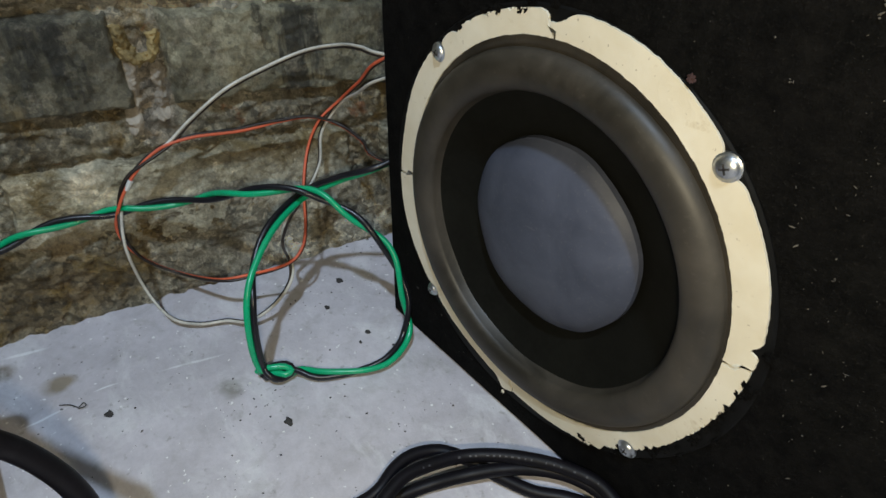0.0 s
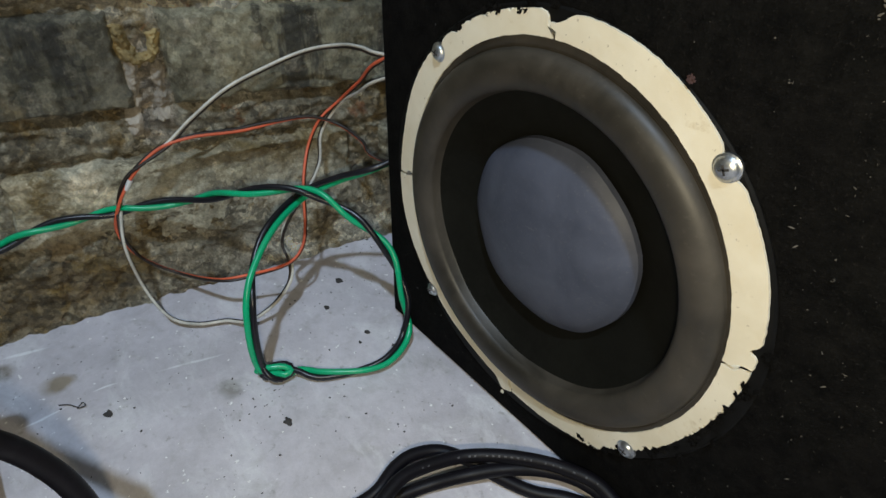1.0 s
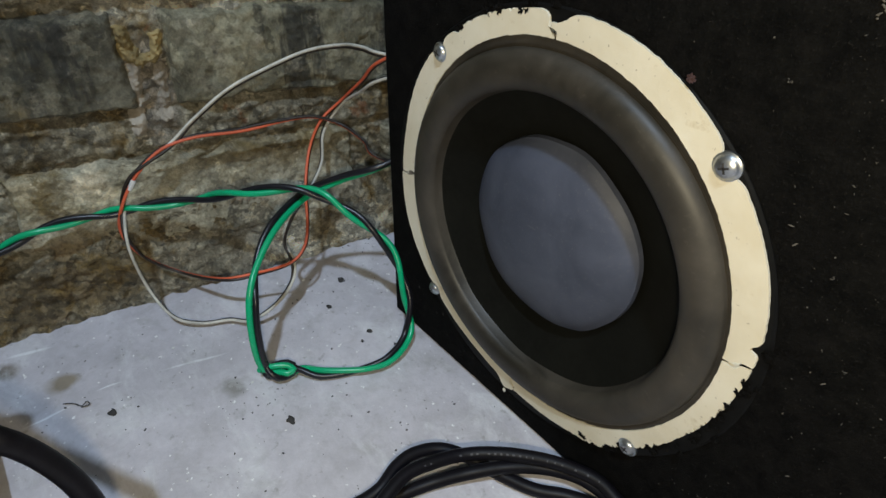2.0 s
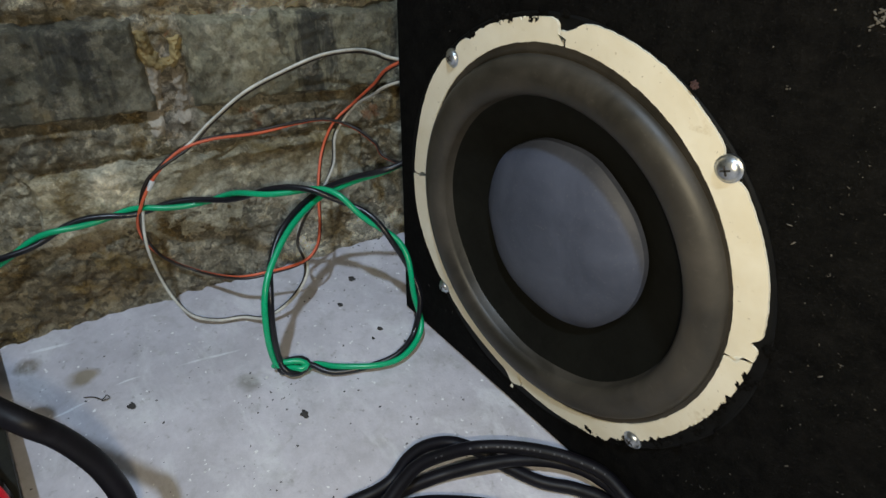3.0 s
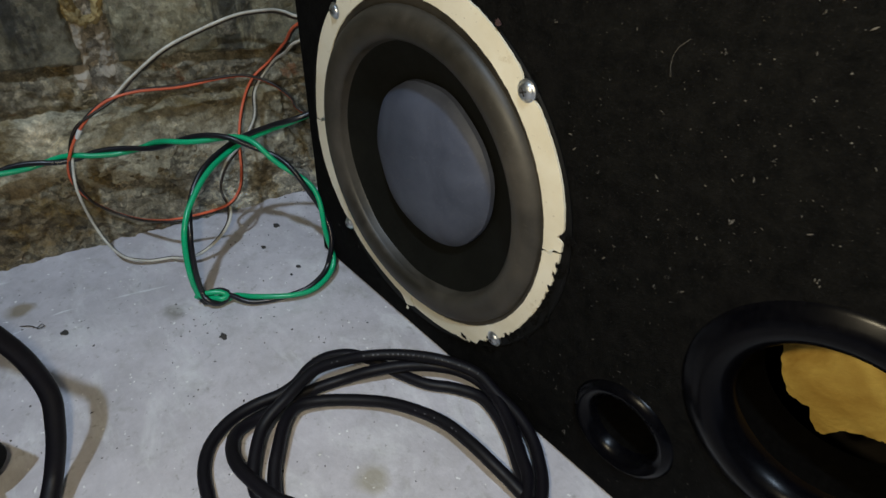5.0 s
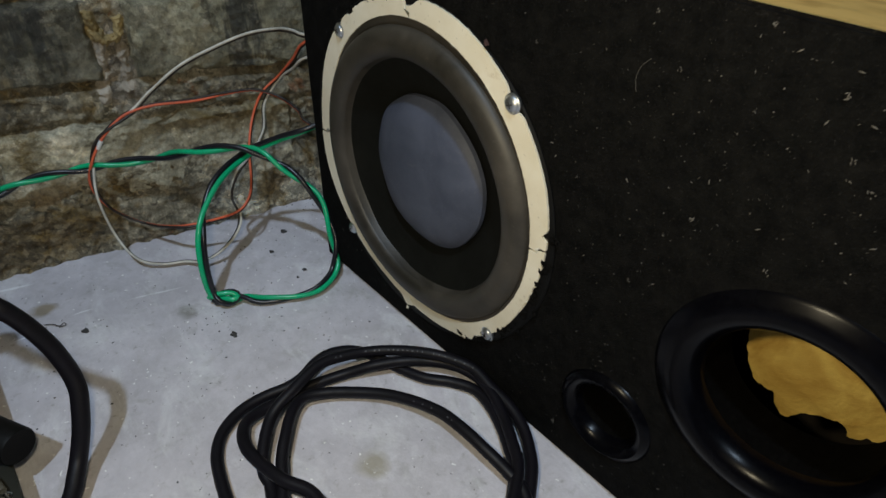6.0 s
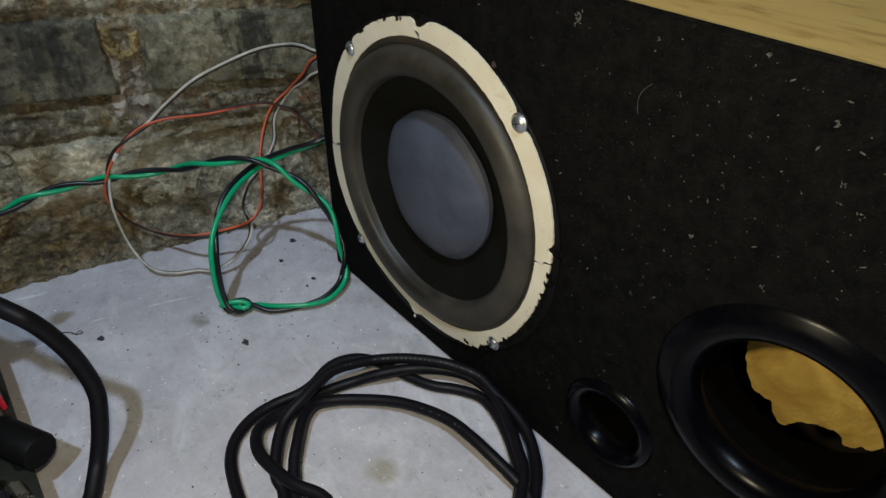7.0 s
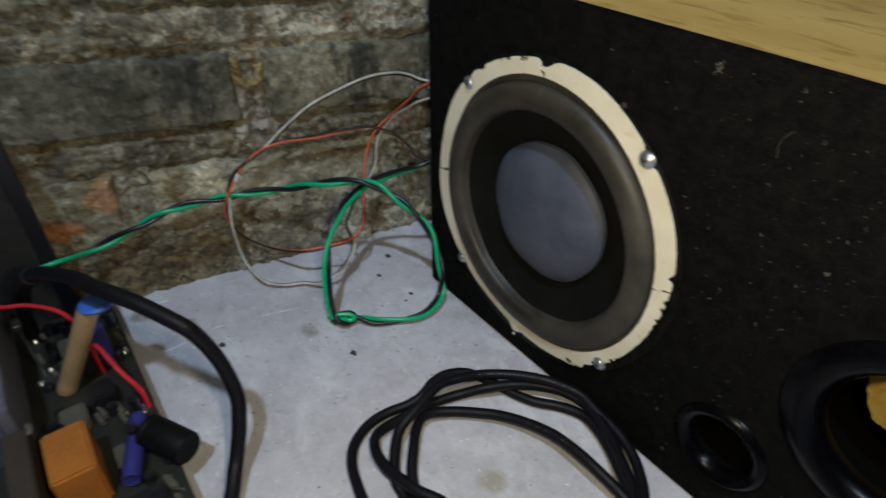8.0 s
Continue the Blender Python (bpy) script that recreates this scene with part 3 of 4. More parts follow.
def gasket(a0, a1, seed):
    """A quarter of the paper ring with a torn outer edge and stepped ends."""
    n = 300
    bm = bmesh.new()
    rows = []
    for k in range(n + 1):
        f = k / n
        deg = a0 + (a1 - a0) * f
        a = math.radians(deg)
        r0, r1 = paper_edges(deg, seed)
        row = []
        for j in range(7):
            g = j / 6
            r = r0 + (r1 - r0) * g
            end = 1.6 if g > 0.5 else 0.0
            skew = end * (math.exp(-f * 70) + math.exp(-(1 - f) * 70))
            b = a + math.radians(skew)
            lift = 0.00008 * fbm(r * 200, deg * 0.06, seed) + (0.0001 + 0.0003 * wave(deg, 108, 20)) * g * max(0.0, fbm(deg * 0.16, seed, 5.0)) + 0.0003 * g * math.exp(-f * 45)
            row.append(bm.verts.new((WC[0] + r * math.cos(b), -0.0030 - lift, WC[1] + r * math.sin(b))))
        # folded down to the rim on both sides
        lower = [bm.verts.new((row[-1].co.x, -0.0019, row[-1].co.z)), bm.verts.new((row[0].co.x, -0.0019, row[0].co.z))]
        rows.append([lower[1], *row, lower[0]])
    for p, q in zip(rows, rows[1:]):
        for j in range(len(p) - 1):
            bm.faces.new((p[j], p[j + 1], q[j + 1], q[j]))
    bm.faces.new(rows[0])
    bm.faces.new(rows[-1])
    return bm


for k, (a0, a1) in enumerate(((3.3, 91.6), (92.4, 179.5), (180.3, 267.2), (267.9, 362.4))):
    part("gasket_strip", gasket(a0, a1, 3.1 + 2.7 * k), PAPER, basket, "cream paper gasket strip with torn edge")


def screw_head(x, z, r):
    """A low domed screw head on a flat washer."""
    return lathe([(r * 1.2, -0.0019), (r * 1.2, -0.0030), (r * 1.02, -0.0033), (r * 0.95, -0.0038), (r * 0.78, -0.0045), (r * 0.5, -0.0050), (r * 0.2, -0.0052), (0, -0.0052)], (x, 0, z), steps=28)


def shade_cross(x, z, r, turn):
    bm = bmesh.new()
    # slightly raised bars; their dark colour stands for the slot's shade
    for a in (turn, turn + 90):
        m = Matrix.Translation((x, -0.0048, z)) @ Matrix.Rotation(radians(a), 4, "Y")
        bmesh.ops.create_cube(bm, size=1, matrix=m @ Matrix.Diagonal((r * 0.85, 0.0010, r * 0.17, 1)))
    return bm


for (x, z), r, turn in (((0.049, 0.189), 0.0036, 20), ((0.1845, 0.190), 0.0040, 65), ((0.046, 0.050), 0.0034, 40), ((0.183, 0.049), 0.0038, 10)):
    part("screw", screw_head(x, z, r), STEEL, basket, "domed zinc cross-head screw")
    part("screw_shade_cross", shade_cross(x, z, r, turn), GRIT_SHADE, basket, "dark raised cross for the shade in a screw's slot")

flare = [(0.0333, 0.0095), (0.0327, 0.0070), (0.0330, 0.0040), (0.0344, 0.0008), (0.0362, -0.0016), (0.0386, -0.0032), (0.0412, -0.0038), (0.0438, -0.0034), (0.0464, -0.0023), (0.0488, -0.0009), (0.0508, 0.0001), (0.0512, 0.0010)]
port = part("bass_port", lathe(flare, at_front(PC, 0)), ABS, sub, "flared glossy black plastic bass port")
part("port_tube", lathe([(0.0365, 0.010), (0.0365, 0.034), (0.0338, 0.034), (0.0338, 0.0090)], at_front(PC, 0)), TUBE, port)
small = [(0.0160, 0.0050), (0.0172, 0.0010), (0.0196, -0.0024), (0.0224, -0.0034), (0.0248, -0.0022), (0.0262, 0.0002), (0.0265, 0.0010)]
vent = part("small_port", lathe(small, at_front(SC, 0), steps=64), ABS, sub, "small round glossy black port")
part("port_tube", lathe([(0.0180, 0.0060), (0.0180, 0.050), (0.0155, 0.050), (0.0155, 0.0060), (0.0161, 0.0046)], at_front(SC, 0), steps=48), TUBE, vent)


def foam_pad():
    """A torn pad of foam that hangs inside, behind the port."""
    outline = [(0.291, 0.158), (0.2955, 0.125), (0.2976, 0.1125), (0.3000, 0.1037), (0.3056, 0.0930), (0.3122, 0.0892), (0.3162, 0.0908), (0.3185, 0.0860), (0.3212, 0.0835), (0.3250, 0.0815), (0.3290, 0.0886), (0.3352, 0.0919), (0.3401, 0.0943), (0.3447, 0.0941), (0.3475, 0.0900), (0.3524, 0.0945), (0.360, 0.104), (0.372, 0.158)]
    bm = bmesh.new()
    ragged = [Vector((x, 0, z)) for x, z in outline]
    fine = spline(ragged, 0.0015)
    vs = [bm.verts.new((p.x + 0.0009 * fbm(p.x * 300, p.z * 300, 1), 0.038, p.z + 0.0009 * fbm(p.x * 300, p.z * 300, 5))) for p in fine]
    face = bm.faces.new(vs)
    out = bmesh.ops.extrude_face_region(bm, geom=[face])
    for v in out["geom"]:
        if isinstance(v, bmesh.types.BMVert):
            v.co.y += 0.014
    bmesh.ops.triangulate(bm, faces=bm.faces[:])
    bmesh.ops.subdivide_edges(bm, edges=bm.edges[:], cuts=2, use_grid_fill=True)
    for v in bm.verts:
        v.co.y += max(-0.001, 0.0010 * fbm(v.co.x * 60, v.co.z * 60, v.co.y * 60))
    return bm


part("foam_pad", foam_pad(), FOAM, sub, "torn yellow foam pad inside the port")


def tuft(x, z, size, seed):
    """A frayed bit of felt that stands out over the gasket's edge."""
    bm = bmesh.new()
    bmesh.ops.create_icosphere(bm, subdivisions=3, radius=1)
    for v in bm.verts:
        v.co *= 1 + 0.9 * fbm(v.co.x * 2.2, v.co.y * 2.2, v.co.z * 2.2 + seed)
        v.co = Vector((x + v.co.x * size, -0.0026 + v.co.y * size * 0.5, z + v.co.z * size))
    return bm


FLUFF = plain("reddish_fluff", (0.060, 0.030, 0.030), 0.95)
for k, (x, z, size, m) in enumerate(((0.2155, 0.1345, 0.0021, FELT), (0.2135, 0.1200, 0.0012, FELT), (0.2090, 0.0880, 0.0014, FELT), (0.1995, 0.0700, 0.0013, FELT), (0.1000, 0.2195, 0.0014, FELT),
                                     (0.0800, 0.2120, 0.0012, FELT), (0.1110, 0.2205, 0.0016, FELT), (0.1660, 0.2115, 0.0012, FLUFF), (0.1080, 0.0172, 0.0010, PAPER))):
    out = max(1.0, 0.1024 / math.dist((x, z), WC))
    x, z = WC[0] + (x - WC[0]) * out, WC[1] + (z - WC[1]) * out
    part("frayed_tuft", tuft(x, z, size, k * 2.3), m, sub)
fray = random.Random(9)
for deg in [fray.uniform(98, 126) for k in range(9)] + [fray.uniform(294, 366) for k in range(30)]:
    reach, a = fray.uniform(0.0992, 0.1020) if deg < 200 else fray.uniform(0.0962, 0.1000), math.radians(deg)
    part("frayed_tuft", tuft(WC[0] + reach * math.cos(a), WC[1] + reach * math.sin(a), fray.uniform(0.0008, 0.0019), deg), FELT, sub)


def lint():
    """Bits of fluff and fibre that stick to the felt."""
    bm = bmesh.new()
    rng = random.Random(5)
    made = 0
    while made < 1300:
        x, z = rng.uniform(0.01, BX - 0.02), rng.uniform(0.01, BZ - 0.006)
        if math.dist((x, z), WC) < 0.106 or math.dist((x, z), PC) < 0.060 or math.dist((x, z), SC) < 0.026:
            continue
        if rng.random() > (0.25 if x < 0.2 else 1.0):
            continue
        made += 1
        s = rng.choice((0.00008, 0.0001, 0.0001, 0.00013, 0.00017, 0.00028))
        a = rng.uniform(0, 6.28)
        long = rng.choice((1.0, 1.2, 1.5, 4.0))
        m = Matrix.Translation((x, -0.0002, z)) @ Matrix.Rotation(a, 4, "Y") @ Matrix.Diagonal((s * long, s * 0.6, s, 1))
        bmesh.ops.create_icosphere(bm, subdivisions=1, radius=1, matrix=m)
    for x, z, s in ((0.2407, 0.2404, 0.0006), (0.2776, 0.2445, 0.0008), (0.3027, 0.2313, 0.0010), (0.3105, 0.2146, 0.0007), (0.3119, 0.2085, 0.0005), (0.3177, 0.2070, 0.0009), (0.2724, 0.1748, 0.0010), (0.2590, 0.1423, 0.0005), (0.2356, 0.1427, 0.0005), (0.2560, 0.1352, 0.0006), (0.2221, 0.1694, 0.0006), (0.2538, 0.2239, 0.0007), (0.2807, 0.2191, 0.0005), (0.2777, 0.1987, 0.0005), (0.205, 0.240, 0.0012), (0.207, 0.241, 0.0010), (0.206, 0.2385, 0.0010), (0.235, 0.020, 0.0012), (0.3020, 0.1690, 0.0008), (0.1918, 0.2176, 0.0005)):
        for k in range(5):
            p = (x + rng.gauss(0, s * 0.8), -0.0003, z + rng.gauss(0, s * 0.8))
            bmesh.ops.create_icosphere(bm, subdivisions=1, radius=1, matrix=Matrix.Translation(p) @ Matrix.Rotation(rng.uniform(0, 3), 4, "Y") @ Matrix.Diagonal((s * rng.uniform(0.3, 1.0), s * 0.22, s * 0.26, 1)))
    # one curled hair
    hair = tube(spline([(0.2395, -0.0004, 0.2125), (0.2385, -0.0006, 0.2170), (0.2395, -0.0006, 0.2215), (0.2425, -0.0004, 0.2250)], 0.001), 0.00008, 5)
    copy = bpy.data.meshes.new("hair")
    hair.to_mesh(copy)
    hair.free()
    bm.from_mesh(copy)
    bpy.data.meshes.remove(copy)
    return bm


tagged(part("lint", lint(), LINT, sub, "pale lint and fluff on the felt"), kind="stuff")


# ---- wires ----
def pair(name, points, radius, offset, turns, first, second, label, names):
    ob = thing(name, (points[0][0], points[0][1], 0), label, "wire")
    for wire_name, material, half in ((names[0], first, 0.0), (names[1], second, 0.5)):
        part(wire_name, tube(strand(points, 0.002, offset, turns, half), radius, 9, 0.06), material, ob)
    return ob


GREEN_LINE = [(-0.13, -0.30, 0.05), (-0.108, -0.257, 0.0655), (-0.1245, -0.2317, 0.0565), (-0.1215, -0.1993, 0.065), (-0.1165, -0.1708, 0.0743), (-0.1115, -0.1428, 0.0755), (-0.1009, -0.1147, 0.077),
              (-0.088, -0.0879, 0.0783), (-0.0594, -0.0652, 0.0888), (-0.0355, -0.0383, 0.092), (-0.0154, -0.0219, 0.0806), (0.0065, -0.0085, 0.0609), (0.0225, -0.0075, 0.0365),
              (0.0335, -0.0135, 0.0125), (0.0403, -0.0317, 0.006), (0.0363, -0.0497, 0.0045), (0.0246, -0.07, 0.0045), (0.0133, -0.0794, 0.0052)]
KNOT_AT, KNOT_X, KNOT_Y = Vector((0.0080, -0.0902, 0)), Vector((0.44, 0.90, 0)), Vector((0.90, -0.44, 0))
KNOT_LINE = [KNOT_AT + KNOT_X * a + KNOT_Y * b + Vector((0, 0, h)) for a, b, h in ((0.0120, 0.0005, 0.0052), (0.0030, 0.0000, 0.0042), (-0.0065, -0.0014, 0.0042), (-0.0095, -0.0010, 0.0075), (-0.0035, -0.0014, 0.0100),
             (0.0050, -0.0012, 0.0098), (0.0088, 0.0008, 0.0068), (0.0045, 0.0034, 0.0056), (-0.0025, 0.0028, 0.0072), (-0.0082, -0.0008, 0.0110))]
TWIST = [0, 0, 0.05, 0.5, 1.05, 1.5, 2.1, 2.5, 3.1, 3.6, 4.15, 4.75, 5.2, 5.75, 5.85, 6.0, 6.25, 6.5, 6.9, 7.3, 7.7, 8.0, 8.05, 8.05, 8.1, 8.4, 8.65, 8.75, 8.8, 9.05, 9.25, 9.3, 9.4, 9.5, 9.5, 9.5]
BACK_LINE = [(0.0022, -0.0966, 0.012), (0.0012, -0.0975, 0.0300), (-0.0045, -0.0929, 0.0528), (-0.0172, -0.0816, 0.0674), (-0.0291, -0.0631, 0.0795), (-0.0424, -0.0353, 0.0837),
             (-0.0296, -0.0158, 0.0942), (-0.0115, 0.0026, 0.1046), (-0.008, 0.05, 0.112), (-0.008, 0.14, 0.11)]
pair("speaker_wire", GREEN_LINE + KNOT_LINE[1:] + BACK_LINE[1:], 0.0019, 0.0018, TWIST, GREEN, BLACKWIRE,
     "green and black twisted speaker wire looped and knotted", ("green_wire", "black_wire"))

WHITE_LINE = [(-0.012, 0.10, 0.150), (-0.020, 0.040, 0.1585), (-0.034, 0.0197, 0.162), (-0.052, 0.0189, 0.1611), (-0.0734, 0.0176, 0.1573), (-0.0852, 0.0, 0.1542), (-0.0919, -0.0244, 0.1469), (-0.0966, -0.0495, 0.1377), (-0.099, -0.0726, 0.1241),
              (-0.1, -0.0887, 0.1125), (-0.1012, -0.1054, 0.1042), (-0.1035, -0.1176, 0.096), (-0.105, -0.1256, 0.0785), (-0.0939, -0.1316, 0.0577), (-0.0942, -0.1289, 0.022),
              (-0.0759, -0.1232, 0.008), (-0.0637, -0.1104, 0.004), (-0.0554, -0.0948, 0.004), (-0.0425, -0.0846, 0.007), (-0.0393, -0.0677, 0.014), (-0.0409, -0.0537, 0.025),
              (-0.0471, -0.0481, 0.035), (-0.0573, -0.0474, 0.045), (-0.0576, -0.0396, 0.0618), (-0.0634, -0.0238, 0.0702), (-0.0759, -0.0046, 0.0817), (-0.0826, 0.0029, 0.1),
              (-0.078, 0.0162, 0.1182), (-0.056, 0.0192, 0.133), (-0.034, 0.0187, 0.1469), (-0.020, 0.040, 0.152), (-0.012, 0.10, 0.150)]
WHITE_TWIST = [0.08] * 9 + [0.2, 0.42, 0.5, 0.7, 0.95, 1.0, 1.0, 1.05, 1.05, 1.05, 1.05, 1.1, 1.3, 1.5, 1.7, 2.0, 2.05, 2.1, 2.1, 2.1, 2.1, 2.1, 2.1]
pair("thin_wire", WHITE_LINE, 0.00097, 0.0008, WHITE_TWIST, WHITE, BROWNBLACK, "thin off-white and black wire pair in a loose coil", ("white_wire", "black_wire"))
ORANGE_LINE = [(-0.013, 0.10, 0.155), (-0.021, 0.042, 0.164), (-0.034, 0.0194, 0.1572), (-0.055, 0.0191, 0.1395), (-0.0761, 0.0154, 0.121), (-0.0808, 0.0017, 0.1091), (-0.0804, -0.0093, 0.092), (-0.0661, -0.0225, 0.075), (-0.0549, -0.0305, 0.0527),
               (-0.0436, -0.0402, 0.045), (-0.0429, -0.0519, 0.038), (-0.0537, -0.0714, 0.032), (-0.0643, -0.0901, 0.03), (-0.0991, -0.1053, 0.0212), (-0.1086, -0.1231, 0.0372),
               (-0.1099, -0.13, 0.0598), (-0.1029, -0.1253, 0.0814), (-0.1026, -0.113, 0.0986), (-0.1013, -0.0954, 0.1104), (-0.0975, -0.0756, 0.1141), (-0.0925, -0.0494, 0.1125),
               (-0.0878, -0.0246, 0.1134), (-0.0818, -0.0035, 0.113), (-0.0728, 0.0118, 0.1064), (-0.0553, 0.0177, 0.0998), (-0.0392, 0.0223, 0.0909), (-0.02, 0.09, 0.06)]
ORANGE_TWIST = [0.05] * 11 + [0.15, 0.4, 0.48, 0.5, 0.8, 1.0, 1.2, 1.1, 1.15, 1.2, 1.45, 1.5, 1.5, 1.5, 1.5, 1.5]
pair("thin_wire", ORANGE_LINE, 0.00097, 0.0008, ORANGE_TWIST, ORANGE, BROWNBLACK, "thin orange and black wire pair in a loose coil", ("orange_wire", "black_wire"))

part("bare_end", tube(spline([(-0.1014, -0.1192, 0.0905), (-0.1011, -0.1172, 0.0935), (-0.1010, -0.1155, 0.0958)], 0.0008), 0.0013, 8, 0.3), CHIP, bpy.data.objects["thin_wire.001"], "pale stripped wire end")


# the coiled power cord: four turns of one cord
TURN_1 = [(0.2, -0.152, 0.005), (0.1693, -0.1331, 0.008), (0.1538, -0.1249, 0.01), (0.1436, -0.1169, 0.012), (0.1307, -0.1053, 0.012), (0.1247, -0.0945, 0.01), (0.129, -0.0815, 0.008), (0.1403, -0.0675, 0.008), (0.1549, -0.0553, 0.01), (0.1722, -0.047, 0.013), (0.1899, -0.0422, 0.016), (0.2082, -0.0413, 0.018), (0.2235, -0.0406, 0.017), (0.2374, -0.0389, 0.013), (0.251, -0.0395, 0.01), (0.263, -0.05, 0.008), (0.268, -0.075, 0.006), (0.26, -0.115, 0.005), (0.235, -0.145, 0.005), (0.195, -0.163, 0.005)]
TURN_2 = [(0.1564, -0.1572, 0.0045), (0.1383, -0.1537, 0.0045), (0.125, -0.1496, 0.0045), (0.1145, -0.1426, 0.0045), (0.1079, -0.1329, 0.0045), (0.1043, -0.1219, 0.004), (0.1044, -0.1092, 0.004), (0.1075, -0.0971, 0.005), (0.1093, -0.0869, 0.0085), (0.1053, -0.0748, 0.01), (0.1049, -0.0631, 0.01), (0.1102, -0.05, 0.008), (0.1227, -0.0407, 0.006), (0.1386, -0.0342, 0.004), (0.1555, -0.0266, 0.004), (0.1685, -0.0161, 0.004), (0.1821, -0.0091, 0.004), (0.1963, -0.0105, 0.005), (0.2125, -0.0167, 0.006), (0.2271, -0.0253, 0.008), (0.2409, -0.0355, 0.01), (0.257, -0.062, 0.01), (0.262, -0.105, 0.011), (0.24, -0.15, 0.01), (0.205, -0.16, 0.008)]
TURN_3 = [(0.1659, -0.1378, 0.006), (0.1543, -0.1356, 0.008), (0.1471, -0.1329, 0.01), (0.1365, -0.1253, 0.012), (0.128, -0.117, 0.014), (0.1249, -0.1087, 0.017), (0.1234, -0.1002, 0.019), (0.1203, -0.0898, 0.0205), (0.1176, -0.077, 0.021), (0.1198, -0.062, 0.019), (0.1249, -0.0462, 0.0165), (0.1362, -0.032, 0.017), (0.1504, -0.0201, 0.018), (0.1623, -0.0112, 0.0165), (0.1759, -0.0042, 0.014), (0.1911, -0.0042, 0.011), (0.2061, -0.0042, 0.009), (0.22, -0.0072, 0.007), (0.2338, -0.0153, 0.006), (0.2465, -0.0278, 0.006), (0.262, -0.055, 0.006), (0.268, -0.1, 0.006), (0.255, -0.137, 0.012), (0.225, -0.138, 0.017)]
TURN_4 = [(0.1907, -0.1241, 0.018), (0.17, -0.1316, 0.018), (0.1547, -0.1352, 0.016), (0.139, -0.1368, 0.014), (0.1275, -0.1342, 0.012), (0.1185, -0.128, 0.009), (0.1146, -0.1172, 0.006), (0.1142, -0.1048, 0.0045), (0.1139, -0.091, 0.004), (0.1164, -0.0782, 0.004), (0.1214, -0.0635, 0.005), (0.1309, -0.0487, 0.01), (0.1404, -0.0331, 0.0113), (0.1518, -0.0188, 0.0108), (0.1654, -0.0088, 0.0105), (0.1792, -0.0042, 0.009), (0.1939, -0.0062, 0.01), (0.2102, -0.0129, 0.01), (0.2275, -0.0235, 0.012), (0.243, -0.0359, 0.013), (0.265, -0.075, 0.013), (0.3, -0.15, 0.006), (0.38, -0.24, 0.005)]
CORD_LINE = spline(TURN_1 + TURN_2 + TURN_3 + TURN_4, 0.003)
cord = thing("power_cord", (0.18, -0.08, 0), "coiled round black power cord lying on the floor", "cable")
part("sheath", tube(CORD_LINE, 0.0034, 14, 0.04), CORD, cord)


def cord_print():
    """Rows of small unreadable marks printed along the cord."""
    bm = bmesh.new()
    rng = random.Random(2)
    places = list(frames(CORD_LINE))
    for q, s, u in places:
        if not (0.112 < q.x < 0.20 and q.y > -0.075 and q.z > 0.0125):
            continue
        up = Vector((0.45, -0.45, 0.77)).normalized()
        way = s.cross(u)
        up = (up - way * up.dot(way)).normalized()
        if rng.random() < 0.45:
            continue
        x, y = way, up.cross(way)
        m = Matrix((x, y, up)).transposed().to_4x4()
        m.translation = q + up * 0.00353
        bmesh.ops.create_cube(bm, size=1, matrix=m @ Matrix.Diagonal((rng.uniform(0.0006, 0.0013), rng.uniform(0.0006, 0.0011), 0.0001, 1)))
    return bm


tagged(part("print_marks", cord_print(), PRINT, cord, "faded grey print"), kind="stuff")

LEFT_LINE = spline([(-0.098, -0.286, 0.020), (-0.084, -0.281, 0.058), (-0.050, -0.266, 0.096), (-0.0094, -0.2468, 0.112), (0.0189, -0.2359, 0.117), (0.0366, -0.2269, 0.118), (0.0504, -0.2181, 0.1155), (0.0666, -0.2057, 0.107), (0.066, -0.2024, 0.0998), (0.0657, -0.1992, 0.091), (0.0658, -0.1966, 0.082), (0.0665, -0.1943, 0.0725), (0.0675, -0.1929, 0.063), (0.07, -0.1921, 0.0545), (0.074, -0.1926, 0.0462), (0.078, -0.1953, 0.038), (0.082, -0.1986, 0.0297), (0.0858, -0.2027, 0.0215), (0.0905, -0.207, 0.015), (0.097, -0.2113, 0.0115), (0.104, -0.2157, 0.009), (0.125, -0.232, 0.006), (0.15, -0.27, 0.005), (0.175, -0.34, 0.0048), (0.19, -0.45, 0.0048)], 0.003)
amp_cord = thing("mains_cable", (0.14, -0.25, 0), "thick black cable arching from the amplifier to the floor", "cable")
part("sheath", tube(LEFT_LINE, 0.0044, 14, 0.03), CORD, amp_cord)
part("strain_relief", tube(spline([(-0.084, -0.281, 0.058), (-0.069, -0.2745, 0.080), (-0.050, -0.266, 0.096)], 0.003), 0.0058, 14, 0.03), CORD, amp_cord, "thicker black rubber sleeve")


# ---- the bare amplifier ----
amp = thing("amplifier_board", (0.0, -0.29, 0), "bare dusty amplifier circuit board with capacitors and heatsink on the floor", "amplifier")
board = part("circuit_board", box(-0.125, 0.125, -0.40, -0.2325, 0.014, 0.0165, 0.0004), BOARD, amp)
for x, y in ((-0.115, -0.240), (0.115, -0.240), (-0.115, -0.39), (0.115, -0.39)):
    part("standoff", lathe([(0.004, 0.0), (0.004, 0.014), (0, 0.014)], (x, y, 0), "z", 12), SOLDER, amp)
sink = part("heatsink", box(-0.11, 0.022, -0.304, -0.298, 0.0165, 0.064, 0.0006), HEATSINK, amp, "grey aluminium heatsink")
for k in range(6):
    part("fin", box(-0.108 + k * 0.0235, -0.105 + k * 0.0235, -0.345, -0.304, 0.0165, 0.060, 0.0004), HEATSINK, sink)


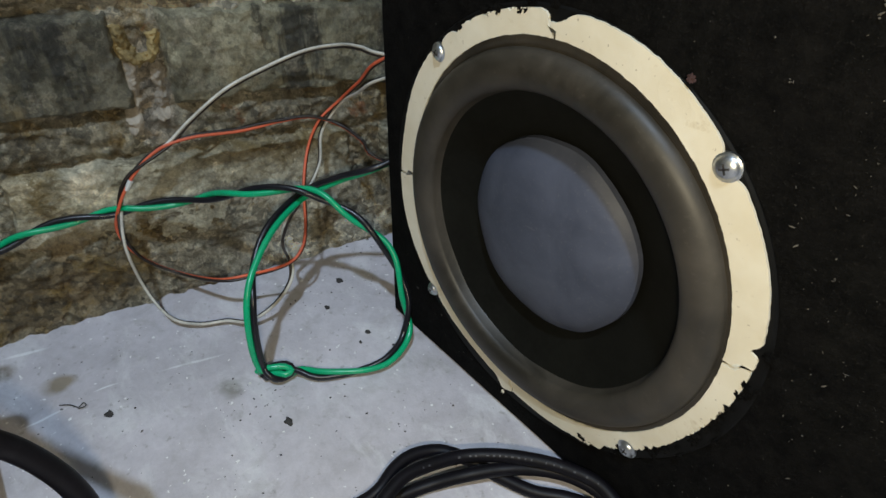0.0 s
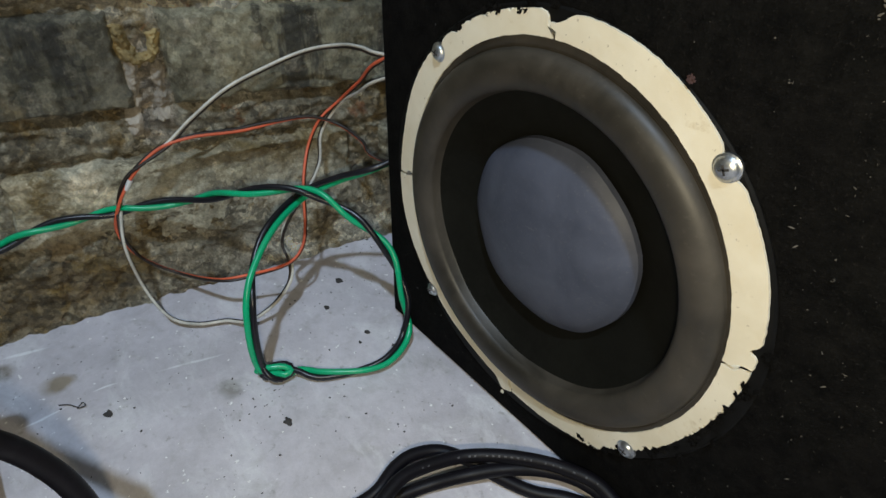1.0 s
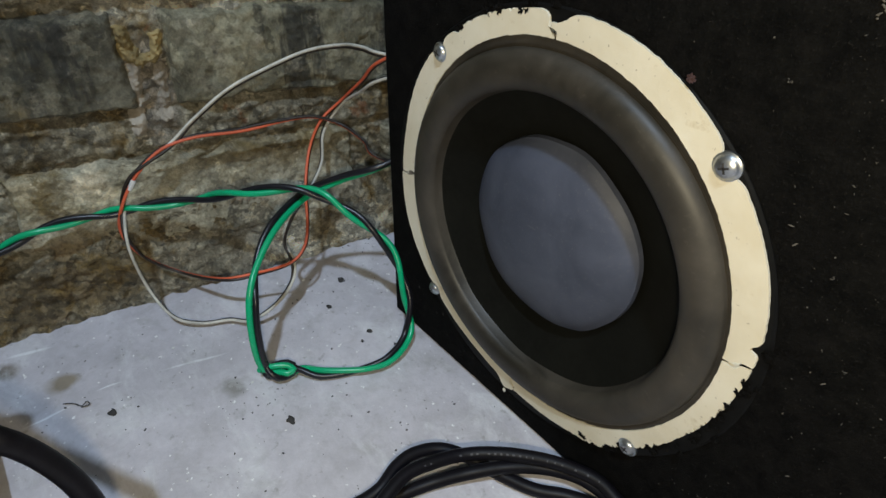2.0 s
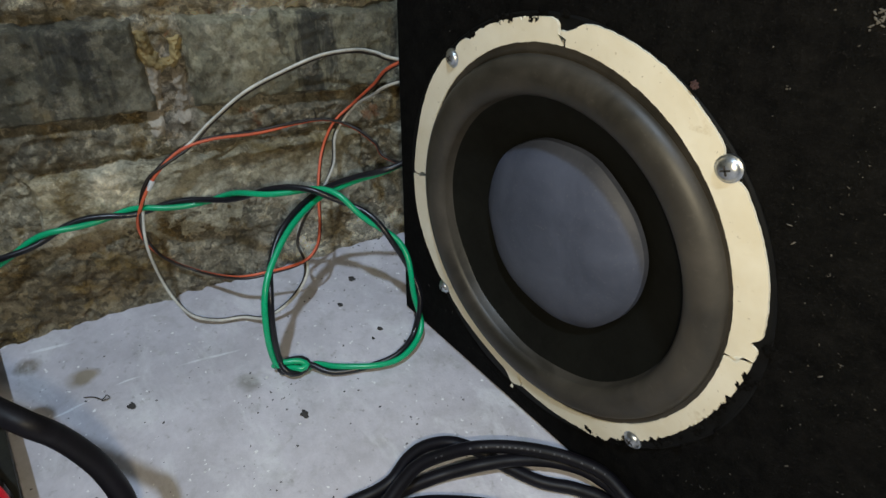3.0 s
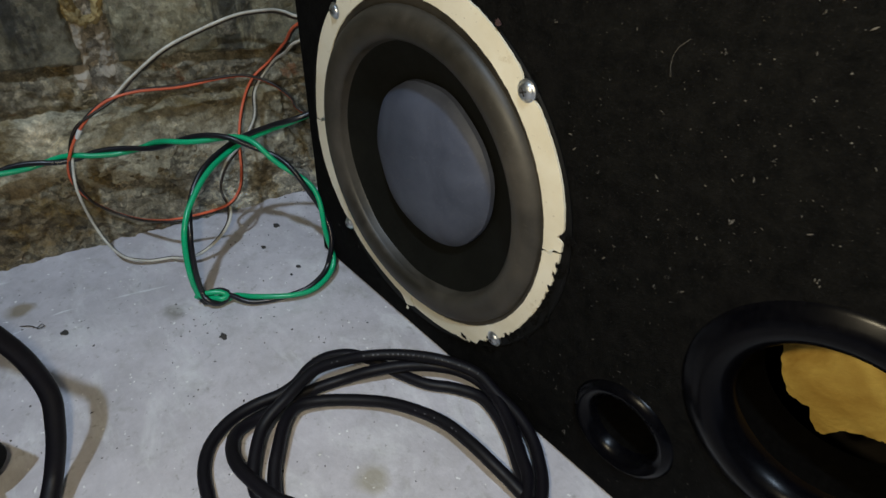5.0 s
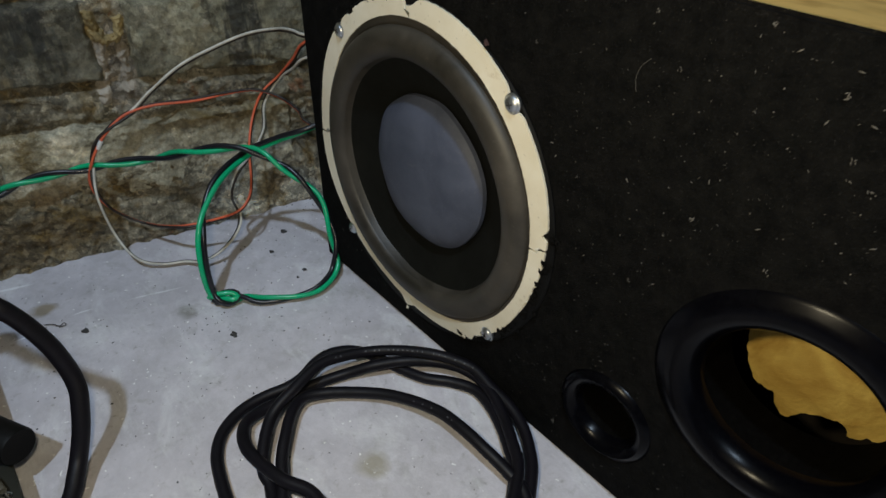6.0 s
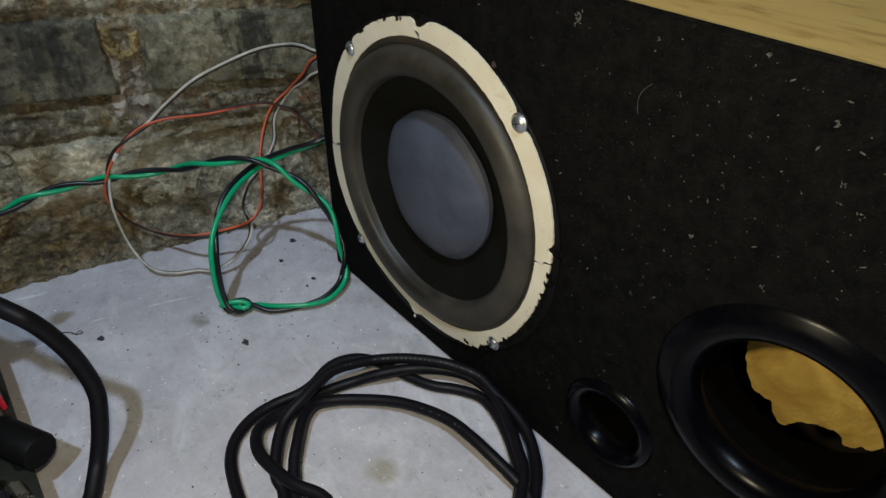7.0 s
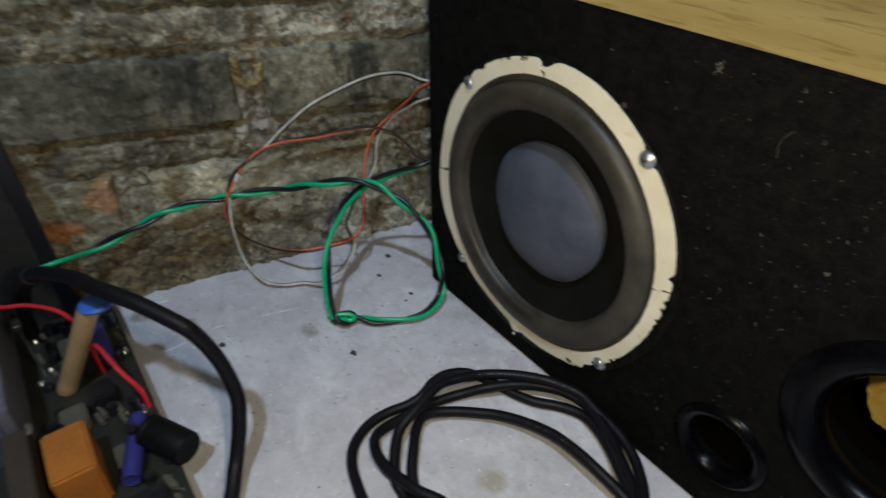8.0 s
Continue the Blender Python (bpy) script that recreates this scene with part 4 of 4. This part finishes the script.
def can(a, b, r, rim=0.06):
    """A round capacitor can between two places, with a crimped rim."""
    a, b = Vector(a), Vector(b)
    length = (b - a).length
    bm = lathe([(0, 0), (r * 0.9, 0), (r, length * 0.02), (r, length * 0.10), (r * (1 - rim), length * 0.13), (r, length * 0.17), (r, length * 0.95), (r * 0.93, length), (r * 0.8, length * 0.99), (0, length * 0.985)], (0, 0, 0), "z", 28)
    bmesh.ops.transform(bm, matrix=Matrix.Translation(a) @ (b - a).to_track_quat("Z", "Y").to_matrix().to_4x4(), verts=bm.verts)
    return bm


part("black_capacitor", can((0.047, -0.241, 0.029), (0.074, -0.226, 0.028), 0.0098), RIM, amp, "black capacitor can")
part("blue_capacitor", can((0.028, -0.243, 0.024), (0.072, -0.258, 0.024), 0.0052), PURPLE, amp, "dark blue capacitor sleeve")
post = part("tan_capacitor", can((-0.0300, -0.2765, 0.0165), (-0.0215, -0.2445, 0.0790), 0.0062), TAN, amp, "tall leaning tan capacitor")
part("blue_cap", lathe([(0, 0.0005), (0.0098, 0.0005), (0.0104, 0.002), (0.009, 0.0036), (0, 0.0036)], (-0.0195, -0.2400, 0.0795), "z", 24), BLUE, post, "blue plastic cap")
part("power_plate", box(0.026, 0.120, -0.306, -0.2945, 0.0165, 0.052, 0.0008), PLATE, amp, "dark brown power module plate")
for x0, x1, y0, y1, z1, m, name in ((-0.062, -0.044, -0.272, -0.258, 0.034, RELAY, "relay"), (-0.012, 0.004, -0.262, -0.250, 0.030, BLACKWIRE, "coil_block"), (-0.004, 0.014, -0.283, -0.268, 0.026, RELAY, "relay"),
                                    (-0.052, -0.036, -0.252, -0.243, 0.050, PURPLE, "box_capacitor"), (0.040, 0.058, -0.262, -0.254, 0.022, RELAY, "connector"), (0.083, 0.104, -0.262, -0.244, 0.026, BLACKWIRE, "coil_block")):
    part(name, box(x0, x1, y0, y1, 0.0165, z1, 0.0012), m, amp)
for x0, x1, y0, y1, z0, z1 in ((-0.0595, -0.0500, -0.288, -0.2835, 0.0600, 0.0645), (0.0240, 0.0330, -0.2945, -0.2915, 0.044, 0.052), (0.0290, 0.0375, -0.240, -0.2375, 0.030, 0.034), (0.0880, 0.0965, -0.2885, -0.2850, 0.030, 0.034), (0.052, 0.060, -0.2525, -0.2495, 0.022, 0.0275)):
    part("metal_tab", box(x0, x1, y0, y1, z0, z1, 0.0006), SOLDER, amp, "bright solder-coated metal tab")
    part("tab_lead", box((x0 + x1) / 2 - 0.0006, (x0 + x1) / 2 + 0.0006, (y0 + y1) / 2 - 0.0006, (y0 + y1) / 2 + 0.0006, 0.0165, z0 + 0.001), SOLDER, amp)
part("transformer", box(0.034, 0.072, -0.290, -0.268, 0.0165, 0.048, 0.0015), TRANSFORMER, amp, "orange taped transformer")
rng = random.Random(8)
for k in range(190):
    x, y = rng.uniform(-0.10, 0.118), rng.uniform(-0.290, -0.2365)
    if (0.02 < x < 0.08 and y < -0.25) or abs(x + 0.02) < 0.012:
        continue
    h = rng.uniform(0.004, 0.016)
    if k % 3 == 0:
        part("small_capacitor", can((x, y, 0.0165), (x, y, 0.0165 + h), 0.0032), BLACKWIRE, board)
    elif k % 3 == 1:
        part("resistor", can((x - 0.005, y, 0.0195), (x + 0.005, y + 0.002, 0.0195), 0.0018), RELAY, board)
    else:
        part("solder_joint", lathe([(0.0026, 0), (0.0018, 0.0015), (0.0006, 0.003), (0, 0.003)], (x, y, 0.0165), "z", 10), SOLDER, board)
part("red_wire", tube(spline([(-0.13, -0.310, 0.055), (-0.085, -0.300, 0.071), (-0.0605, -0.2894, 0.0755), (-0.0510, -0.2750, 0.0760), (-0.0390, -0.2600, 0.0705), (-0.0345, -0.2540, 0.052), (-0.033, -0.2530, 0.0165)]), 0.0014, 8), RED, amp)
part("red_wire", tube(spline([(-0.030, -0.2560, 0.045), (-0.0204, -0.2498, 0.050), (-0.008, -0.2460, 0.0455), (0.0023, -0.2427, 0.040), (0.0125, -0.2370, 0.0300), (0.017, -0.2360, 0.0165)]), 0.0015, 8), RED, amp)

cab = thing("small_cabinet", (-0.14, -0.40, 0), "small black cloth-covered cabinet against the brick wall", "speaker")
part("body", box(-0.165, -0.116, -0.56, -0.254, 0.0, 0.156, 0.003), CRATE, cab)
part("front_cloth", box(-0.116, -0.1125, -0.552, -0.262, 0.008, 0.148, 0.001), CRATE, cab, "dark mottled speaker cloth")
for b in (box(-0.118, -0.111, -0.262, -0.2535, 0.0, 0.157, 0.001), box(-0.118, -0.111, -0.56, -0.262, 0.148, 0.157, 0.001)):
    part("edge_trim", b, BLACKWIRE, cab)


# ---- crumbs on the floor ----
def flake(x, y, size, seed):
    bm = bmesh.new()
    bmesh.ops.create_icosphere(bm, subdivisions=2, radius=1)
    for v in bm.verts:
        v.co *= 1 + 0.75 * fbm(v.co.x * 1.9, v.co.y * 1.9, v.co.z + seed)
        v.co = Vector((x + v.co.x * size, y + v.co.y * size * 0.7, floor_at(x, y) + size * 0.12 + v.co.z * size * 0.2))
    return bm


for k, (x, y, size) in enumerate(((-0.030, -0.035, 0.0022), (0.007, -0.026, 0.0022), (-0.028, -0.176, 0.0030), (0.039, -0.100, 0.0030), (0.012, -0.035, 0.0012), (-0.050, -0.013, 0.0030), (0.028, -0.020, 0.0014))):
    ob = part("crumb", flake(x, y, size, k * 3.0), GRIT_SHADE)
    tagged(ob, "dark crumb of grit on the floor", "crumb", "crumbs on the floor")


thread = part("thread", tube(spline([(-0.0515, -0.1960, 0.0006), (-0.0490, -0.1925, 0.0009), (-0.0455, -0.1900, 0.0016), (-0.0430, -0.1880, 0.0010), (-0.0445, -0.1850, 0.0012), (-0.0415, -0.1845, 0.0010), (-0.0425, -0.1885, 0.0007)], 0.001), 0.00032, 6), GRIT_SHADE)
tagged(thread, "short curled dark thread lying on the floor", "thread")


def grit():
    """Fine dark and pale dust grains scattered over the floor."""
    rng = random.Random(3)
    bm = bmesh.new()
    for k in range(330):
        x, y = rng.uniform(-0.09, 0.34), rng.uniform(-0.30, 0.03)
        if y > -0.004 and x > -0.003:
            continue
        s = rng.choice((0.00025, 0.0003, 0.0003, 0.0004, 0.0006))
        m = Matrix.Translation((x, y, floor_at(x, y) + s * 0.3)) @ Matrix.Rotation(rng.uniform(0, 6), 4, "Z") @ Matrix.Diagonal((s * rng.uniform(1, 2), s, s * 0.5, 1))
        bmesh.ops.create_icosphere(bm, subdivisions=1, radius=1, matrix=m)
    return bm


tagged(part("floor_grit", grit(), GRIT_SHADE), "scattered fine dark grit on the floor", "grit", kind="stuff")


def specks(places, size, spread, count, seed):
    """Small flat flakes lying on the floor, gathered round some places and thinly spread between them."""
    rng = random.Random(seed)
    bm = bmesh.new()
    for k in range(count):
        x, y = places[k % len(places)] if k < 3 * len(places) else (rng.uniform(-0.10, 0.28), rng.uniform(-0.24, 0.02))
        x, y = x + rng.gauss(0, spread), y + rng.gauss(0, spread)
        if y > -0.004 and x > -0.003:
            continue
        s = size * rng.choice((0.35, 0.5, 0.7, 1.0)) * (1.0 if k < 3 * len(places) else 0.55)
        m = Matrix.Translation((x, y, floor_at(x, y) + s * 0.15)) @ Matrix.Rotation(rng.uniform(0, 6), 4, "Z") @ Matrix.Diagonal((s * rng.uniform(0.8, 1.7), s, s * 0.3, 1))
        bmesh.ops.create_icosphere(bm, subdivisions=1, radius=1, matrix=m)
    return bm


tagged(part("paint_flakes", specks(((-0.0116, -0.0759), (0.0037, -0.1098), (-0.0606, -0.0939), (-0.0079, -0.0492), (-0.0584, -0.1261)), 0.0010, 0.006, 90, 21), CHIP), "scattered white paint flakes on the floor", "flakes", kind="stuff")
tagged(part("dirt_specks", specks(((0.0166, -0.0949), (0.0232, -0.0954), (0.0120, -0.1053), (0.0207, -0.1095), (0.0116, -0.1209), (0.0233, -0.0965), (0.0207, -0.1282), (-0.0529, -0.1880), (-0.0331, -0.1647), (-0.0774, 0.0195), (-0.0727, 0.0218), (-0.0764, 0.0147), (-0.0764, 0.0269), (-0.0428, -0.0494), (0.0401, -0.0723), (0.0841, -0.0493)), 0.0007, 0.0055, 120, 22), GRIT_SHADE), "scattered dark dirt specks on the floor", "dirt", kind="stuff")
